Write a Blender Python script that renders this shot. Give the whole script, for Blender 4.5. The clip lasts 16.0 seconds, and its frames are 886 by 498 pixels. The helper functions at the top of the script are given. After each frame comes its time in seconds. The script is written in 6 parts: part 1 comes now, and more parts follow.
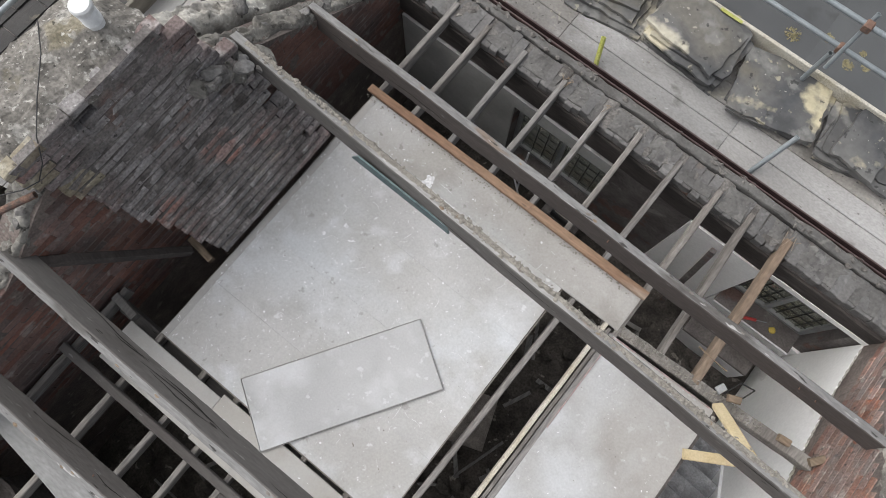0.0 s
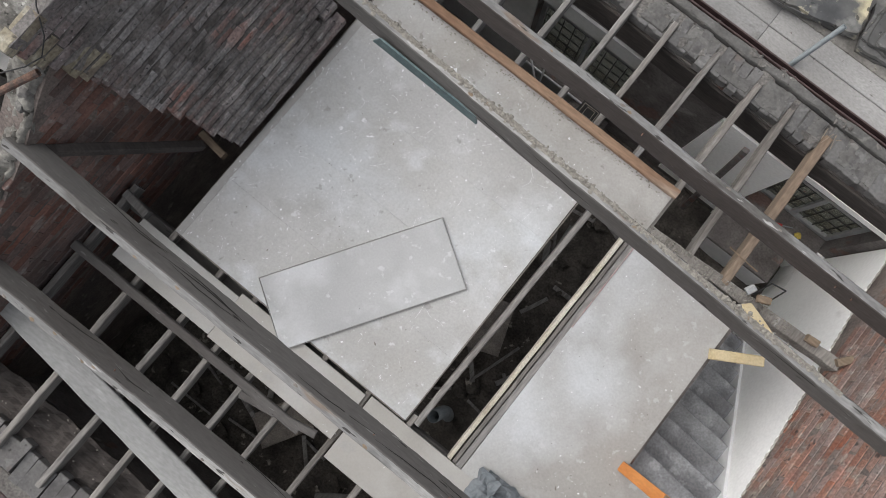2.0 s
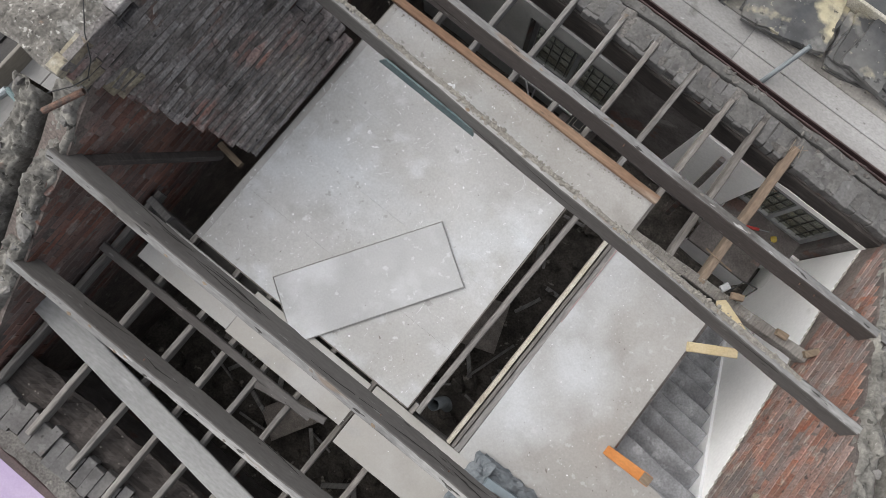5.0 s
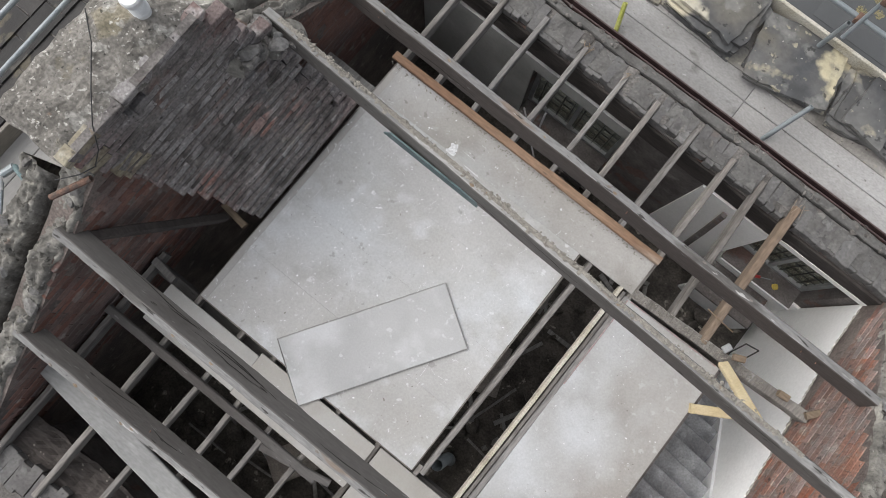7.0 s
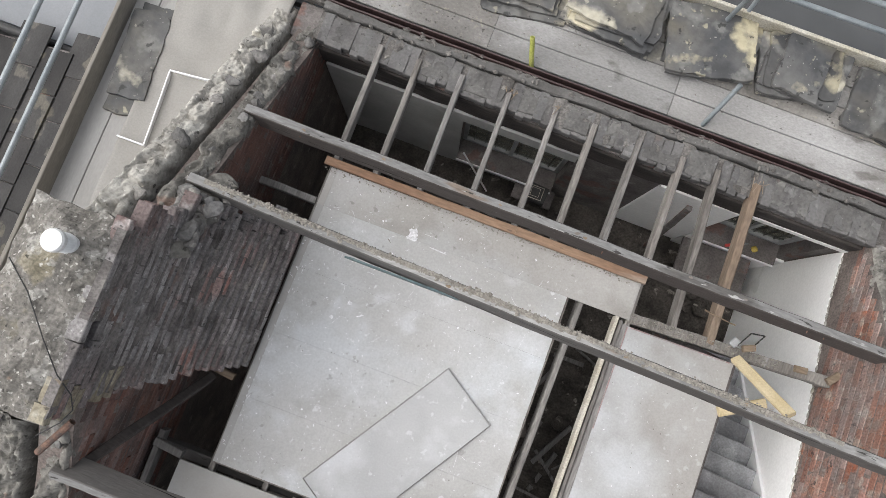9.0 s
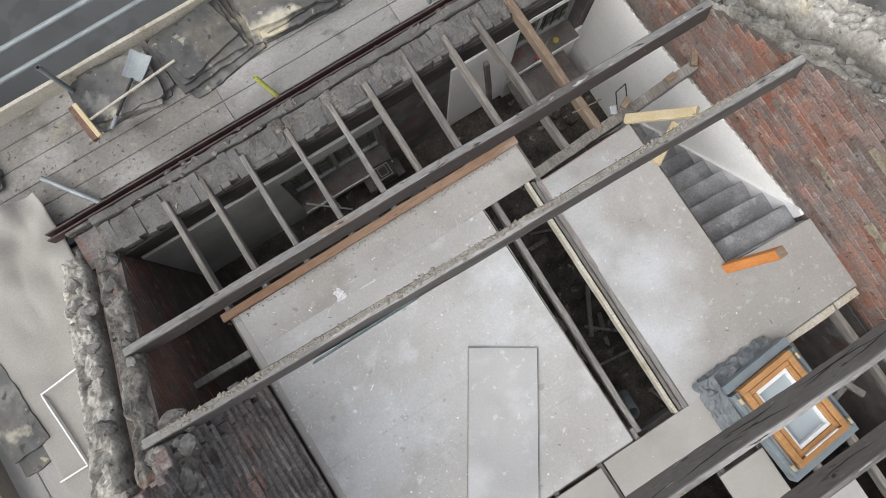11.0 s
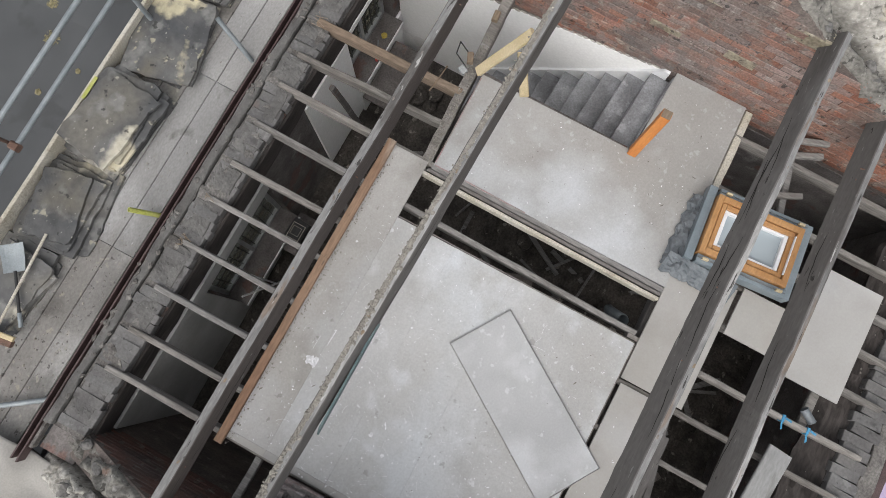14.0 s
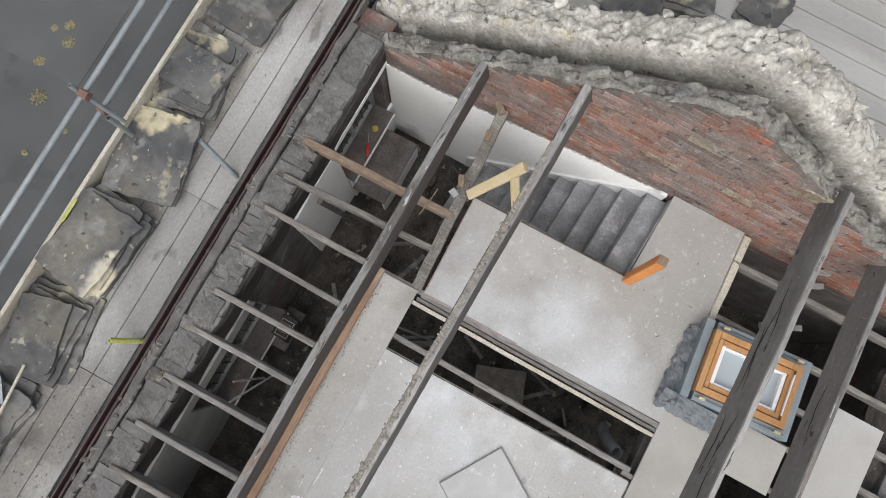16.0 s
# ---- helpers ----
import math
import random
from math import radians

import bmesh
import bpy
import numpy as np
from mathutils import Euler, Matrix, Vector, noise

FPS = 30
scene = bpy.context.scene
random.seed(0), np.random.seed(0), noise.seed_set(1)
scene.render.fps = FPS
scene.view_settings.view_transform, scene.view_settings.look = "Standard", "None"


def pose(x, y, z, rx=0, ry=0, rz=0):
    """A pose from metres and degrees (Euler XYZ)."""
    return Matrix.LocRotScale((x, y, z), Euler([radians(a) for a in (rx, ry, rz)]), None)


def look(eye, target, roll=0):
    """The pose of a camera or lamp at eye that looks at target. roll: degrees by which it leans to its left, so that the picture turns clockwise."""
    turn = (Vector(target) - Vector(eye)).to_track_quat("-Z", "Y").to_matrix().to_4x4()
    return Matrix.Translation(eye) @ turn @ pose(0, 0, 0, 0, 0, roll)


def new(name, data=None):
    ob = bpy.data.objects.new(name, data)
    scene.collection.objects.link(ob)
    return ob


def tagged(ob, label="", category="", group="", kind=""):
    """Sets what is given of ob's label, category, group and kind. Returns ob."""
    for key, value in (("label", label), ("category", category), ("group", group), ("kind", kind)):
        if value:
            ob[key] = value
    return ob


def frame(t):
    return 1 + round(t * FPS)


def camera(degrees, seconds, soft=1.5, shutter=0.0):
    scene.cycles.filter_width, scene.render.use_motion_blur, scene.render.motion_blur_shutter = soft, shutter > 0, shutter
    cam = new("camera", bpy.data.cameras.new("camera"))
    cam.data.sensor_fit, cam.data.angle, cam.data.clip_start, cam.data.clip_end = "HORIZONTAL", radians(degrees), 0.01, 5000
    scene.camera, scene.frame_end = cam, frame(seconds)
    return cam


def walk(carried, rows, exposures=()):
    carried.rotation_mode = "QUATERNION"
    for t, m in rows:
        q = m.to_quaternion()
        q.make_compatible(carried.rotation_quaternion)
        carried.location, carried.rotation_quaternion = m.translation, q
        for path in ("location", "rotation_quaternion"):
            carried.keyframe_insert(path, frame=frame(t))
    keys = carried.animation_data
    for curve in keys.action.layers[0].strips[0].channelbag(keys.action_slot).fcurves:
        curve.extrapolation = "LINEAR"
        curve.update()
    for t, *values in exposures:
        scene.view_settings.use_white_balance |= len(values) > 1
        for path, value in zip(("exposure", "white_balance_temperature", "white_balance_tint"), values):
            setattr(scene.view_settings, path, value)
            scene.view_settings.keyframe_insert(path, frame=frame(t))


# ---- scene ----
cam = camera(66.5, 16.0, soft=0.5)
# seconds, eye, turn about the vertical, tilt from straight down, lean
PATH = [
    (0, 0.809, 0.861, 5.651, 38.68, 12.79, -0.31),
    (0.5, 0.804, 0.803, 5.600, 38.78, 10.50, -0.31),
    (1, 0.788, 0.708, 5.532, 38.75, 8.31, -0.31),
    (1.5, 0.784, 0.623, 5.474, 38.78, 7.00, -0.31),
    (2, 0.771, 0.614, 5.409, 38.82, 6.28, -0.31),
    (2.5, 0.780, 0.601, 5.350, 38.84, 6.47, -0.31),
    (3, 0.801, 0.608, 5.300, 38.88, 6.51, -0.31),
    (5.5, 0.825, 0.507, 5.977, 38.76, 6.99, -0.58),
    (6, 0.737, 0.587, 5.995, 38.74, 6.85, -0.58),
    (6.5, 0.628, 0.700, 5.980, 38.78, 7.09, -0.58),
    (7, 0.456, 0.916, 5.968, 38.76, 6.86, -0.58),
    (7.5, 0.267, 1.158, 5.951, 38.75, 6.59, -0.58),
    (8, 0.078, 1.403, 5.956, 38.50, 6.53, -0.58),
    (8.5, -0.023, 1.524, 5.962, 33.64, 6.31, -0.90),
    (9, -0.029, 1.606, 5.968, 20.68, 6.23, -1.10),
    (9.3, -0.011, 1.652, 5.979, 11.51, 6.05, -1.10),
    (9.5, -0.004, 1.659, 5.972, 5.43, 6.11, -1.11),
    (9.7, -0.006, 1.661, 5.973, -0.12, 6.20, -1.11),
    (11.8, 0.046, 1.379, 5.945, -42.87, 8.20, -1.15),
    (12, 0.049, 1.337, 5.944, -44.36, 8.41, -1.14),
    (12.5, 0.093, 1.366, 5.981, -56.28, 8.54, -1.12),
    (13, 0.058, 1.359, 5.978, -61.46, 8.84, -1.10),
    (13.5, 0.071, 1.371, 5.978, -61.43, 8.87, -1.09),
    (14, 0.099, 1.401, 5.987, -61.40, 8.79, -1.07),
    (14.5, 0.165, 1.425, 5.967, -61.38, 8.82, -1.11),
    (15, 0.408, 1.520, 5.984, -61.28, 8.81, -1.15),
    (15.5, 0.731, 1.664, 5.985, -61.22, 8.81, -1.19),
    (16, 1.226, 1.928, 6.004, -61.28, 8.18, -1.24),
]
walk(cam, [(t, pose(x, y, z, 0, 0, turn) @ pose(0, 0, 0, tilt, 0, 0) @ pose(0, 0, 0, 0, lean, 0)) for t, x, y, z, turn, tilt, lean in PATH],
     [(0.0, 0.16), (1.0, 0.10), (2.0, 0.0), (3.0, 0.02), (6.0, 0.08), (7.5, 0.14), (8.5, 0.24), (9.7, 0.22), (12.0, 0.05), (13.5, 0.02), (14.5, 0.0), (16.0, 0.09)])
# ---- end of camera ----
# ---------------- world and light: bright overcast ----------------
SUN_UP, SUN_TURN = 53.0, 260.0
world = bpy.data.worlds.new("overcast_sky")
scene.world = world
world.use_nodes = True
wn, wl = world.node_tree.nodes, world.node_tree.links
sky = wn.new("ShaderNodeTexSky")
sky.sky_type, sky.sun_disc = "NISHITA", False
sky.sun_elevation, sky.sun_rotation = radians(SUN_UP), radians(SUN_TURN)
sky.air_density, sky.dust_density = 1.0, 4.0
pale = wn.new("ShaderNodeHueSaturation")
pale.inputs["Saturation"].default_value = 0.30
wl.new(sky.outputs[0], pale.inputs["Color"])
wl.new(pale.outputs[0], wn["Background"].inputs["Color"])
wn["Background"].inputs["Strength"].default_value = 0.152
sun = new("sun", bpy.data.lights.new("sun", "SUN"))
sun.data.energy, sun.data.angle, sun.data.color = 2.20, radians(100), (1.0, 0.980, 0.952)
a, e = radians(SUN_TURN), radians(SUN_UP)
sun.matrix_world = look((8 * math.sin(a) * math.cos(e), 8 * math.cos(a) * math.cos(e), 8 * math.sin(e)), (0, 0, 0))
scene.view_settings.exposure = 0.0


# ---------------- materials ----------------
def surface(name, c1, c2, scale=5.0, rough=0.85, bump=0.25, grain=60.0, stretch=(1, 1, 1), spots=(), rnd=0.0, metal=0.0, fine=0.25):
    """Two colours in large patches, fine grain, spots of other colours, and relief, all in true size."""
    m = bpy.data.materials.new(name)
    m.use_nodes = True
    n, l = m.node_tree.nodes, m.node_tree.links
    bsdf = n["Principled BSDF"]
    bsdf.inputs["Roughness"].default_value, bsdf.inputs["Metallic"].default_value = rough, metal
    geo = n.new("ShaderNodeNewGeometry")
    mp = n.new("ShaderNodeMapping")
    mp.inputs["Scale"].default_value = stretch
    l.new(geo.outputs["Position"], mp.inputs["Vector"])

    def noise_at(s, detail=6.0, offset=0.0):
        t = n.new("ShaderNodeTexNoise")
        t.inputs["Scale"].default_value, t.inputs["Detail"].default_value = s, detail
        if offset:
            ad = n.new("ShaderNodeVectorMath")
            ad.inputs[1].default_value = (offset, offset * 0.7, offset * 1.3)
            l.new(mp.outputs[0], ad.inputs[0])
            l.new(ad.outputs[0], t.inputs["Vector"])
        else:
            l.new(mp.outputs[0], t.inputs["Vector"])
        return t.outputs["Fac"]

    def ramp(src, lo, hi):
        r = n.new("ShaderNodeMapRange")
        r.inputs["From Min"].default_value, r.inputs["From Max"].default_value = lo, hi
        l.new(src, r.inputs["Value"])
        return r.outputs[0]

    def blend(fac, x, y, how="MIX"):
        mx = n.new("ShaderNodeMix")
        mx.data_type, mx.blend_type = "RGBA", how
        for sock, v in ((mx.inputs["Factor"], fac), (mx.inputs["A"], x), (mx.inputs["B"], y)):
            if isinstance(v, (int, float)):
                sock.default_value = v
            elif isinstance(v, tuple):
                sock.default_value = (*v, 1.0)
            else:
                l.new(v, sock)
        return mx.outputs["Result"]

    col = blend(ramp(noise_at(scale), 0.35, 0.65), tuple(c1), tuple(c2))
    for k, (c, s, lo, amount, *soft) in enumerate(spots):
        f = n.new("ShaderNodeMath")
        f.operation = "MULTIPLY"
        l.new(ramp(noise_at(s, 7.0, 3.1 + 5.7 * k), lo, lo + (soft[0] if soft else 0.045)), f.inputs[0])
        f.inputs[1].default_value = amount
        col = blend(f.outputs[0], col, tuple(c))
    g = noise_at(grain, 5.0, 1.7)
    grey = n.new("ShaderNodeMapRange")
    grey.inputs["From Min"].default_value, grey.inputs["From Max"].default_value = 0.3, 0.7
    grey.inputs["To Min"].default_value, grey.inputs["To Max"].default_value = 1 - fine, 1 + fine
    l.new(g, grey.inputs["Value"])
    vm = n.new("ShaderNodeVectorMath")
    vm.operation = "SCALE"
    l.new(col, vm.inputs[0])
    l.new(grey.outputs[0], vm.inputs["Scale"])
    out = vm.outputs[0]
    if rnd:
        oi = n.new("ShaderNodeObjectInfo")
        hs = n.new("ShaderNodeHueSaturation")
        r = n.new("ShaderNodeMapRange")
        r.inputs["To Min"].default_value, r.inputs["To Max"].default_value = 1 - rnd, 1 + rnd
        l.new(oi.outputs["Random"], r.inputs["Value"])
        l.new(r.outputs[0], hs.inputs["Value"])
        r2 = n.new("ShaderNodeMapRange")
        r2.inputs["To Min"].default_value, r2.inputs["To Max"].default_value = 1.25, 0.6
        mul = n.new("ShaderNodeMath")
        mul.operation = "FRACT"
        mm = n.new("ShaderNodeMath")
        mm.operation = "MULTIPLY"
        mm.inputs[1].default_value = 7.31
        l.new(oi.outputs["Random"], mm.inputs[0])
        l.new(mm.outputs[0], mul.inputs[0])
        l.new(mul.outputs[0], r2.inputs["Value"])
        l.new(r2.outputs[0], hs.inputs["Saturation"])
        l.new(out, hs.inputs["Color"])
        out = hs.outputs[0]
    l.new(out, bsdf.inputs["Base Color"])
    bp = n.new("ShaderNodeBump")
    bp.inputs["Strength"].default_value, bp.inputs["Distance"].default_value = bump, 0.01
    l.new(g, bp.inputs["Height"])
    l.new(bp.outputs[0], bsdf.inputs["Normal"])
    return m


BOARD = surface("dusty_floor_panel", (0.365, 0.361, 0.351), (0.45, 0.448, 0.443), 0.9, 0.75, 0.08, 60, spots=(((0.37, 0.352, 0.320), 0.55, 0.47, 0.60, 0.2), ((0.52, 0.54, 0.56), 1.2, 0.49, 0.65, 0.18), ((0.57, 0.59, 0.61), 4, 0.56, 0.5, 0.16), ((0.28, 0.263, 0.24), 2.4, 0.57, 0.55, 0.18), ((0.64, 0.65, 0.66), 12, 0.66, 0.6, 0.05), ((0.74, 0.75, 0.76), 30, 0.72, 0.6), ((0.22, 0.21, 0.195), 11, 0.67, 0.5, 0.05), ((0.09, 0.085, 0.08), 40, 0.735, 0.75)), rnd=0.02, fine=0.075)
BOARD_F = surface("tan_dusted_panel", (0.315, 0.303, 0.284), (0.395, 0.384, 0.366), 0.9, 0.75, 0.08, 60, spots=(((0.44, 0.45, 0.46), 1.1, 0.49, 0.6, 0.2), ((0.23, 0.215, 0.193), 2.2, 0.57, 0.55, 0.14), ((0.46, 0.455, 0.445), 10, 0.63, 0.4, 0.08), ((0.64, 0.64, 0.64), 32, 0.71, 0.65), ((0.16, 0.15, 0.135), 13, 0.65, 0.5, 0.05)), rnd=0.02, fine=0.075)
LOOSE = surface("loose_sheet_face", (0.365, 0.367, 0.368), (0.45, 0.453, 0.456), 1.2, 0.75, 0.08, 60, spots=(((0.53, 0.54, 0.555), 1.7, 0.50, 0.7, 0.14), ((0.275, 0.27, 0.262), 2.2, 0.56, 0.5, 0.2), ((0.54, 0.55, 0.56), 5, 0.58, 0.4, 0.14), ((0.60, 0.61, 0.62), 12, 0.65, 0.55, 0.05), ((0.70, 0.70, 0.71), 34, 0.71, 0.6), ((0.12, 0.115, 0.11), 44, 0.73, 0.6)), fine=0.045)
RIM = surface("dark_panel_rim", (0.141, 0.124, 0.112), (0.216, 0.195, 0.174), 9, 0.9, 0.3, 70)
BOARD_TAN = surface("bare_floor_panel", (0.325, 0.312, 0.288), (0.385, 0.374, 0.357), 1.0, 0.75, 0.06, 60, spots=(((0.255, 0.24, 0.215), 1.7, 0.54, 0.5, 0.2), ((0.43, 0.43, 0.43), 1.3, 0.55, 0.5, 0.18), ((0.29, 0.30, 0.31), 3.6, 0.60, 0.4, 0.14), ((0.55, 0.54, 0.525), 32, 0.735, 0.6), ((0.16, 0.15, 0.14), 30, 0.74, 0.5)), rnd=0.06, fine=0.035)
LANDING = surface("plaster_dusted_panel", (0.285, 0.276, 0.262), (0.345, 0.338, 0.326), 0.9, 0.7, 0.06, 60, spots=(((0.49, 0.507, 0.525), 0.75, 0.475, 0.85, 0.20), ((0.50, 0.51, 0.525), 2.6, 0.55, 0.40, 0.16), ((0.235, 0.224, 0.208), 2.0, 0.57, 0.45, 0.16), ((0.47, 0.475, 0.48), 13, 0.63, 0.45, 0.05), ((0.66, 0.66, 0.66), 38, 0.70, 0.7), ((0.12, 0.115, 0.11), 38, 0.71, 0.75)), rnd=0.01, fine=0.07)
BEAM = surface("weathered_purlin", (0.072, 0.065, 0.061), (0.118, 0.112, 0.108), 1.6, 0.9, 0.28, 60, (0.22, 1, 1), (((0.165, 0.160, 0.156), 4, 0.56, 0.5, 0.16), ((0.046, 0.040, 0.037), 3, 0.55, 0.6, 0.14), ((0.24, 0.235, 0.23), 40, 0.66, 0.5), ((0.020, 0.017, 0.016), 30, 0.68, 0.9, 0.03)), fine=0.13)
# purlin top: sky light painted in as a paler copy of the timber
BEAMTOP = surface("lit_purlin_top", (0.150, 0.148, 0.146), (0.225, 0.223, 0.220), 1.8, 0.9, 0.25, 60, (0.22, 1, 1), (((0.34, 0.335, 0.325), 3, 0.55, 0.75, 0.08), ((0.075, 0.069, 0.064), 5, 0.56, 0.8, 0.06), ((0.17, 0.115, 0.075), 7, 0.64, 0.6, 0.06), ((0.45, 0.445, 0.435), 26, 0.65, 0.75), ((0.03, 0.027, 0.025), 30, 0.64, 0.9, 0.03)), fine=0.22)
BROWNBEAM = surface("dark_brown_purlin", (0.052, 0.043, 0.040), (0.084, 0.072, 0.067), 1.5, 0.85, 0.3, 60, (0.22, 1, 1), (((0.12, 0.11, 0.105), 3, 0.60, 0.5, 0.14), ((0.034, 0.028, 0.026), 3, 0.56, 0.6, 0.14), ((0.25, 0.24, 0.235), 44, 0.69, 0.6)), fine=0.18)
JOIST = surface("weathered_joist", (0.143, 0.132, 0.122), (0.220, 0.208, 0.194), 5, 0.9, 0.4, 60, (1, 0.15, 1), (((0.090, 0.081, 0.072), 6, 0.6, 0.6), ((0.323, 0.318, 0.314), 8, 0.63, 0.5)), rnd=0.15, fine=0.3)
PLANK = surface("grey_plank", (0.19, 0.19, 0.19), (0.255, 0.255, 0.252), 2, 0.85, 0.2, 50, (0.35, 1, 1), (((0.11, 0.105, 0.10), 5, 0.62, 0.6, 0.08), ((0.30, 0.30, 0.30), 9, 0.62, 0.5, 0.08)), rnd=0.1, fine=0.14)
ORANGE = surface("orange_brown_timber", (0.215, 0.125, 0.078), (0.27, 0.175, 0.115), 3, 0.8, 0.3, 50, (0.2, 1, 1), (((0.33, 0.27, 0.215), 4, 0.58, 0.7, 0.1), ((0.10, 0.07, 0.05), 20, 0.66, 0.7)), fine=0.2)
TAN = surface("tan_timber", (0.184, 0.135, 0.092), (0.246, 0.197, 0.147), 3, 0.8, 0.3, 60, (0.2, 1, 1), (((0.110, 0.086, 0.061), 8, 0.62, 0.5),))
CREAM = surface("new_sawn_softwood", (0.481, 0.390, 0.232), (0.548, 0.465, 0.307), 5, 0.75, 0.15, 70, fine=0.12)
CREAMY = surface("painted_cream_timber", (0.415, 0.382, 0.307), (0.498, 0.473, 0.415), 5, 0.8, 0.2, 70, spots=(((0.249, 0.207, 0.166), 9, 0.62, 0.5),))
NEWEL = surface("varnished_newel", (0.50, 0.17, 0.035), (0.58, 0.23, 0.06), 8, 0.5, 0.15, 60, (1, 1, 0.2), fine=0.12)
BRICK = surface("old_red_brick", (0.215, 0.112, 0.086), (0.255, 0.158, 0.128), 4, 0.92, 0.6, 50, spots=(((0.135, 0.115, 0.106), 1.1, 0.475, 0.75, 0.14), ((0.31, 0.125, 0.086), 2.4, 0.57, 0.7, 0.1), ((0.185, 0.160, 0.146), 6, 0.52, 0.65, 0.1), ((0.30, 0.275, 0.24), 9, 0.60, 0.6, 0.08), ((0.042, 0.036, 0.033), 16, 0.63, 0.85, 0.06), ((0.40, 0.37, 0.33), 36, 0.68, 0.6), ((0.32, 0.30, 0.18), 2.6, 0.70, 0.6)), rnd=0.24, fine=0.32)
DARKRED = surface("sooty_red_brick", (0.143, 0.080, 0.067), (0.184, 0.110, 0.092), 5, 0.92, 0.5, 60, spots=(((0.082, 0.069, 0.066), 1.6, 0.50, 0.75, 0.12), ((0.230, 0.122, 0.094), 3, 0.62, 0.6, 0.1), ((0.246, 0.227, 0.213), 6, 0.63, 0.6), ((0.037, 0.032, 0.031), 24, 0.67, 0.8)), rnd=0.25, fine=0.25)
SOOT = surface("sooty_brick", (0.168, 0.155, 0.152), (0.272, 0.256, 0.252), 3.4, 0.92, 0.7, 50, spots=(((0.150, 0.092, 0.084), 1.1, 0.47, 0.7, 0.14), ((0.27, 0.125, 0.095), 2.2, 0.59, 0.65, 0.1), ((0.36, 0.33, 0.23), 1.6, 0.66, 0.6, 0.08), ((0.40, 0.39, 0.38), 6, 0.58, 0.6, 0.1), ((0.075, 0.067, 0.064), 3.0, 0.53, 0.6, 0.1), ((0.48, 0.47, 0.46), 34, 0.67, 0.6), ((0.035, 0.032, 0.030), 22, 0.64, 0.85)), rnd=0.2, fine=0.34)
HEADER = surface("grey_wall_head_brick", (0.097, 0.093, 0.092), (0.143, 0.139, 0.136), 4, 0.92, 0.4, 40, spots=(((0.066, 0.062, 0.061), 5, 0.58, 0.7), ((0.131, 0.102, 0.090), 3, 0.68, 0.5), ((0.197, 0.193, 0.189), 7, 0.62, 0.5), ((0.041, 0.039, 0.037), 22, 0.67, 0.8)), rnd=0.12, fine=0.16)
HEADCOAT = surface("dried_wall_head_mortar", (0.086, 0.083, 0.080), (0.145, 0.141, 0.135), 2.6, 0.95, 0.5, 36, spots=(((0.070, 0.066, 0.062), 3.2, 0.56, 0.6, 0.1), ((0.238, 0.229, 0.211), 6, 0.64, 0.6, 0.1), ((0.040, 0.037, 0.035), 24, 0.66, 0.8), ((0.299, 0.290, 0.273), 34, 0.70, 0.7)), fine=0.18)
MORTAR = surface("dirty_mortar", (0.095, 0.088, 0.082), (0.165, 0.156, 0.146), 6, 0.95, 0.7, 50, spots=(((0.055, 0.05, 0.046), 5, 0.58, 0.7), ((0.25, 0.24, 0.215), 9, 0.64, 0.6)), fine=0.35)
LIME = surface("pale_lime_mortar", (0.285, 0.272, 0.246), (0.43, 0.415, 0.38), 4, 0.95, 0.8, 30, spots=(((0.56, 0.545, 0.505), 5, 0.56, 0.7, 0.1), ((0.17, 0.16, 0.148), 3.0, 0.57, 0.65, 0.1), ((0.07, 0.065, 0.06), 13, 0.645, 0.8), ((0.40, 0.35, 0.22), 2.6, 0.64, 0.5, 0.1), ((0.64, 0.63, 0.60), 24, 0.65, 0.7)), fine=0.28)
STONE = surface("rubble_stone", (0.122, 0.118, 0.114), (0.187, 0.180, 0.172), 5, 0.93, 0.7, 40, spots=(((0.299, 0.289, 0.265), 6, 0.60, 0.6), ((0.082, 0.078, 0.075), 5, 0.58, 0.7)), rnd=0.25, fine=0.3)
FLAUNCH = surface("weathered_flaunching", (0.124, 0.116, 0.104), (0.199, 0.187, 0.170), 4, 0.95, 0.8, 45, spots=(((0.071, 0.066, 0.058), 5, 0.54, 0.7, 0.1), ((0.262, 0.228, 0.140), 2.2, 0.65, 0.4), ((0.349, 0.340, 0.315), 9, 0.57, 0.6), ((0.46, 0.45, 0.42), 30, 0.61, 0.7), ((0.033, 0.032, 0.028), 28, 0.64, 0.8), ((0.183, 0.100, 0.058), 3, 0.70, 0.7)), fine=0.35)
PLASTER = surface("white_wall_plaster", (0.86, 0.86, 0.85), (0.90, 0.90, 0.89), 2, 0.8, 0.1, 40, spots=(((0.55, 0.54, 0.52), 2.2, 0.66, 0.35),), fine=0.05)
GREYPLASTER = surface("grey_wall_plaster", (0.40, 0.405, 0.40), (0.52, 0.525, 0.515), 1.6, 0.8, 0.1, 40, spots=(((0.30, 0.295, 0.28), 1.3, 0.52, 0.6, 0.2), ((0.60, 0.60, 0.59), 5, 0.62, 0.4, 0.1)), fine=0.06)
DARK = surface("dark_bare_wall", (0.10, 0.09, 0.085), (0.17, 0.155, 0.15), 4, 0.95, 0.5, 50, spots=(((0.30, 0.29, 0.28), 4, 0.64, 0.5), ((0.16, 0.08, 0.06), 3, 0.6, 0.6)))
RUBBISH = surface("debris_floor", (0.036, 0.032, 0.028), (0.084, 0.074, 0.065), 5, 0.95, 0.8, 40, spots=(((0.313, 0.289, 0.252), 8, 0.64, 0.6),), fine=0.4)
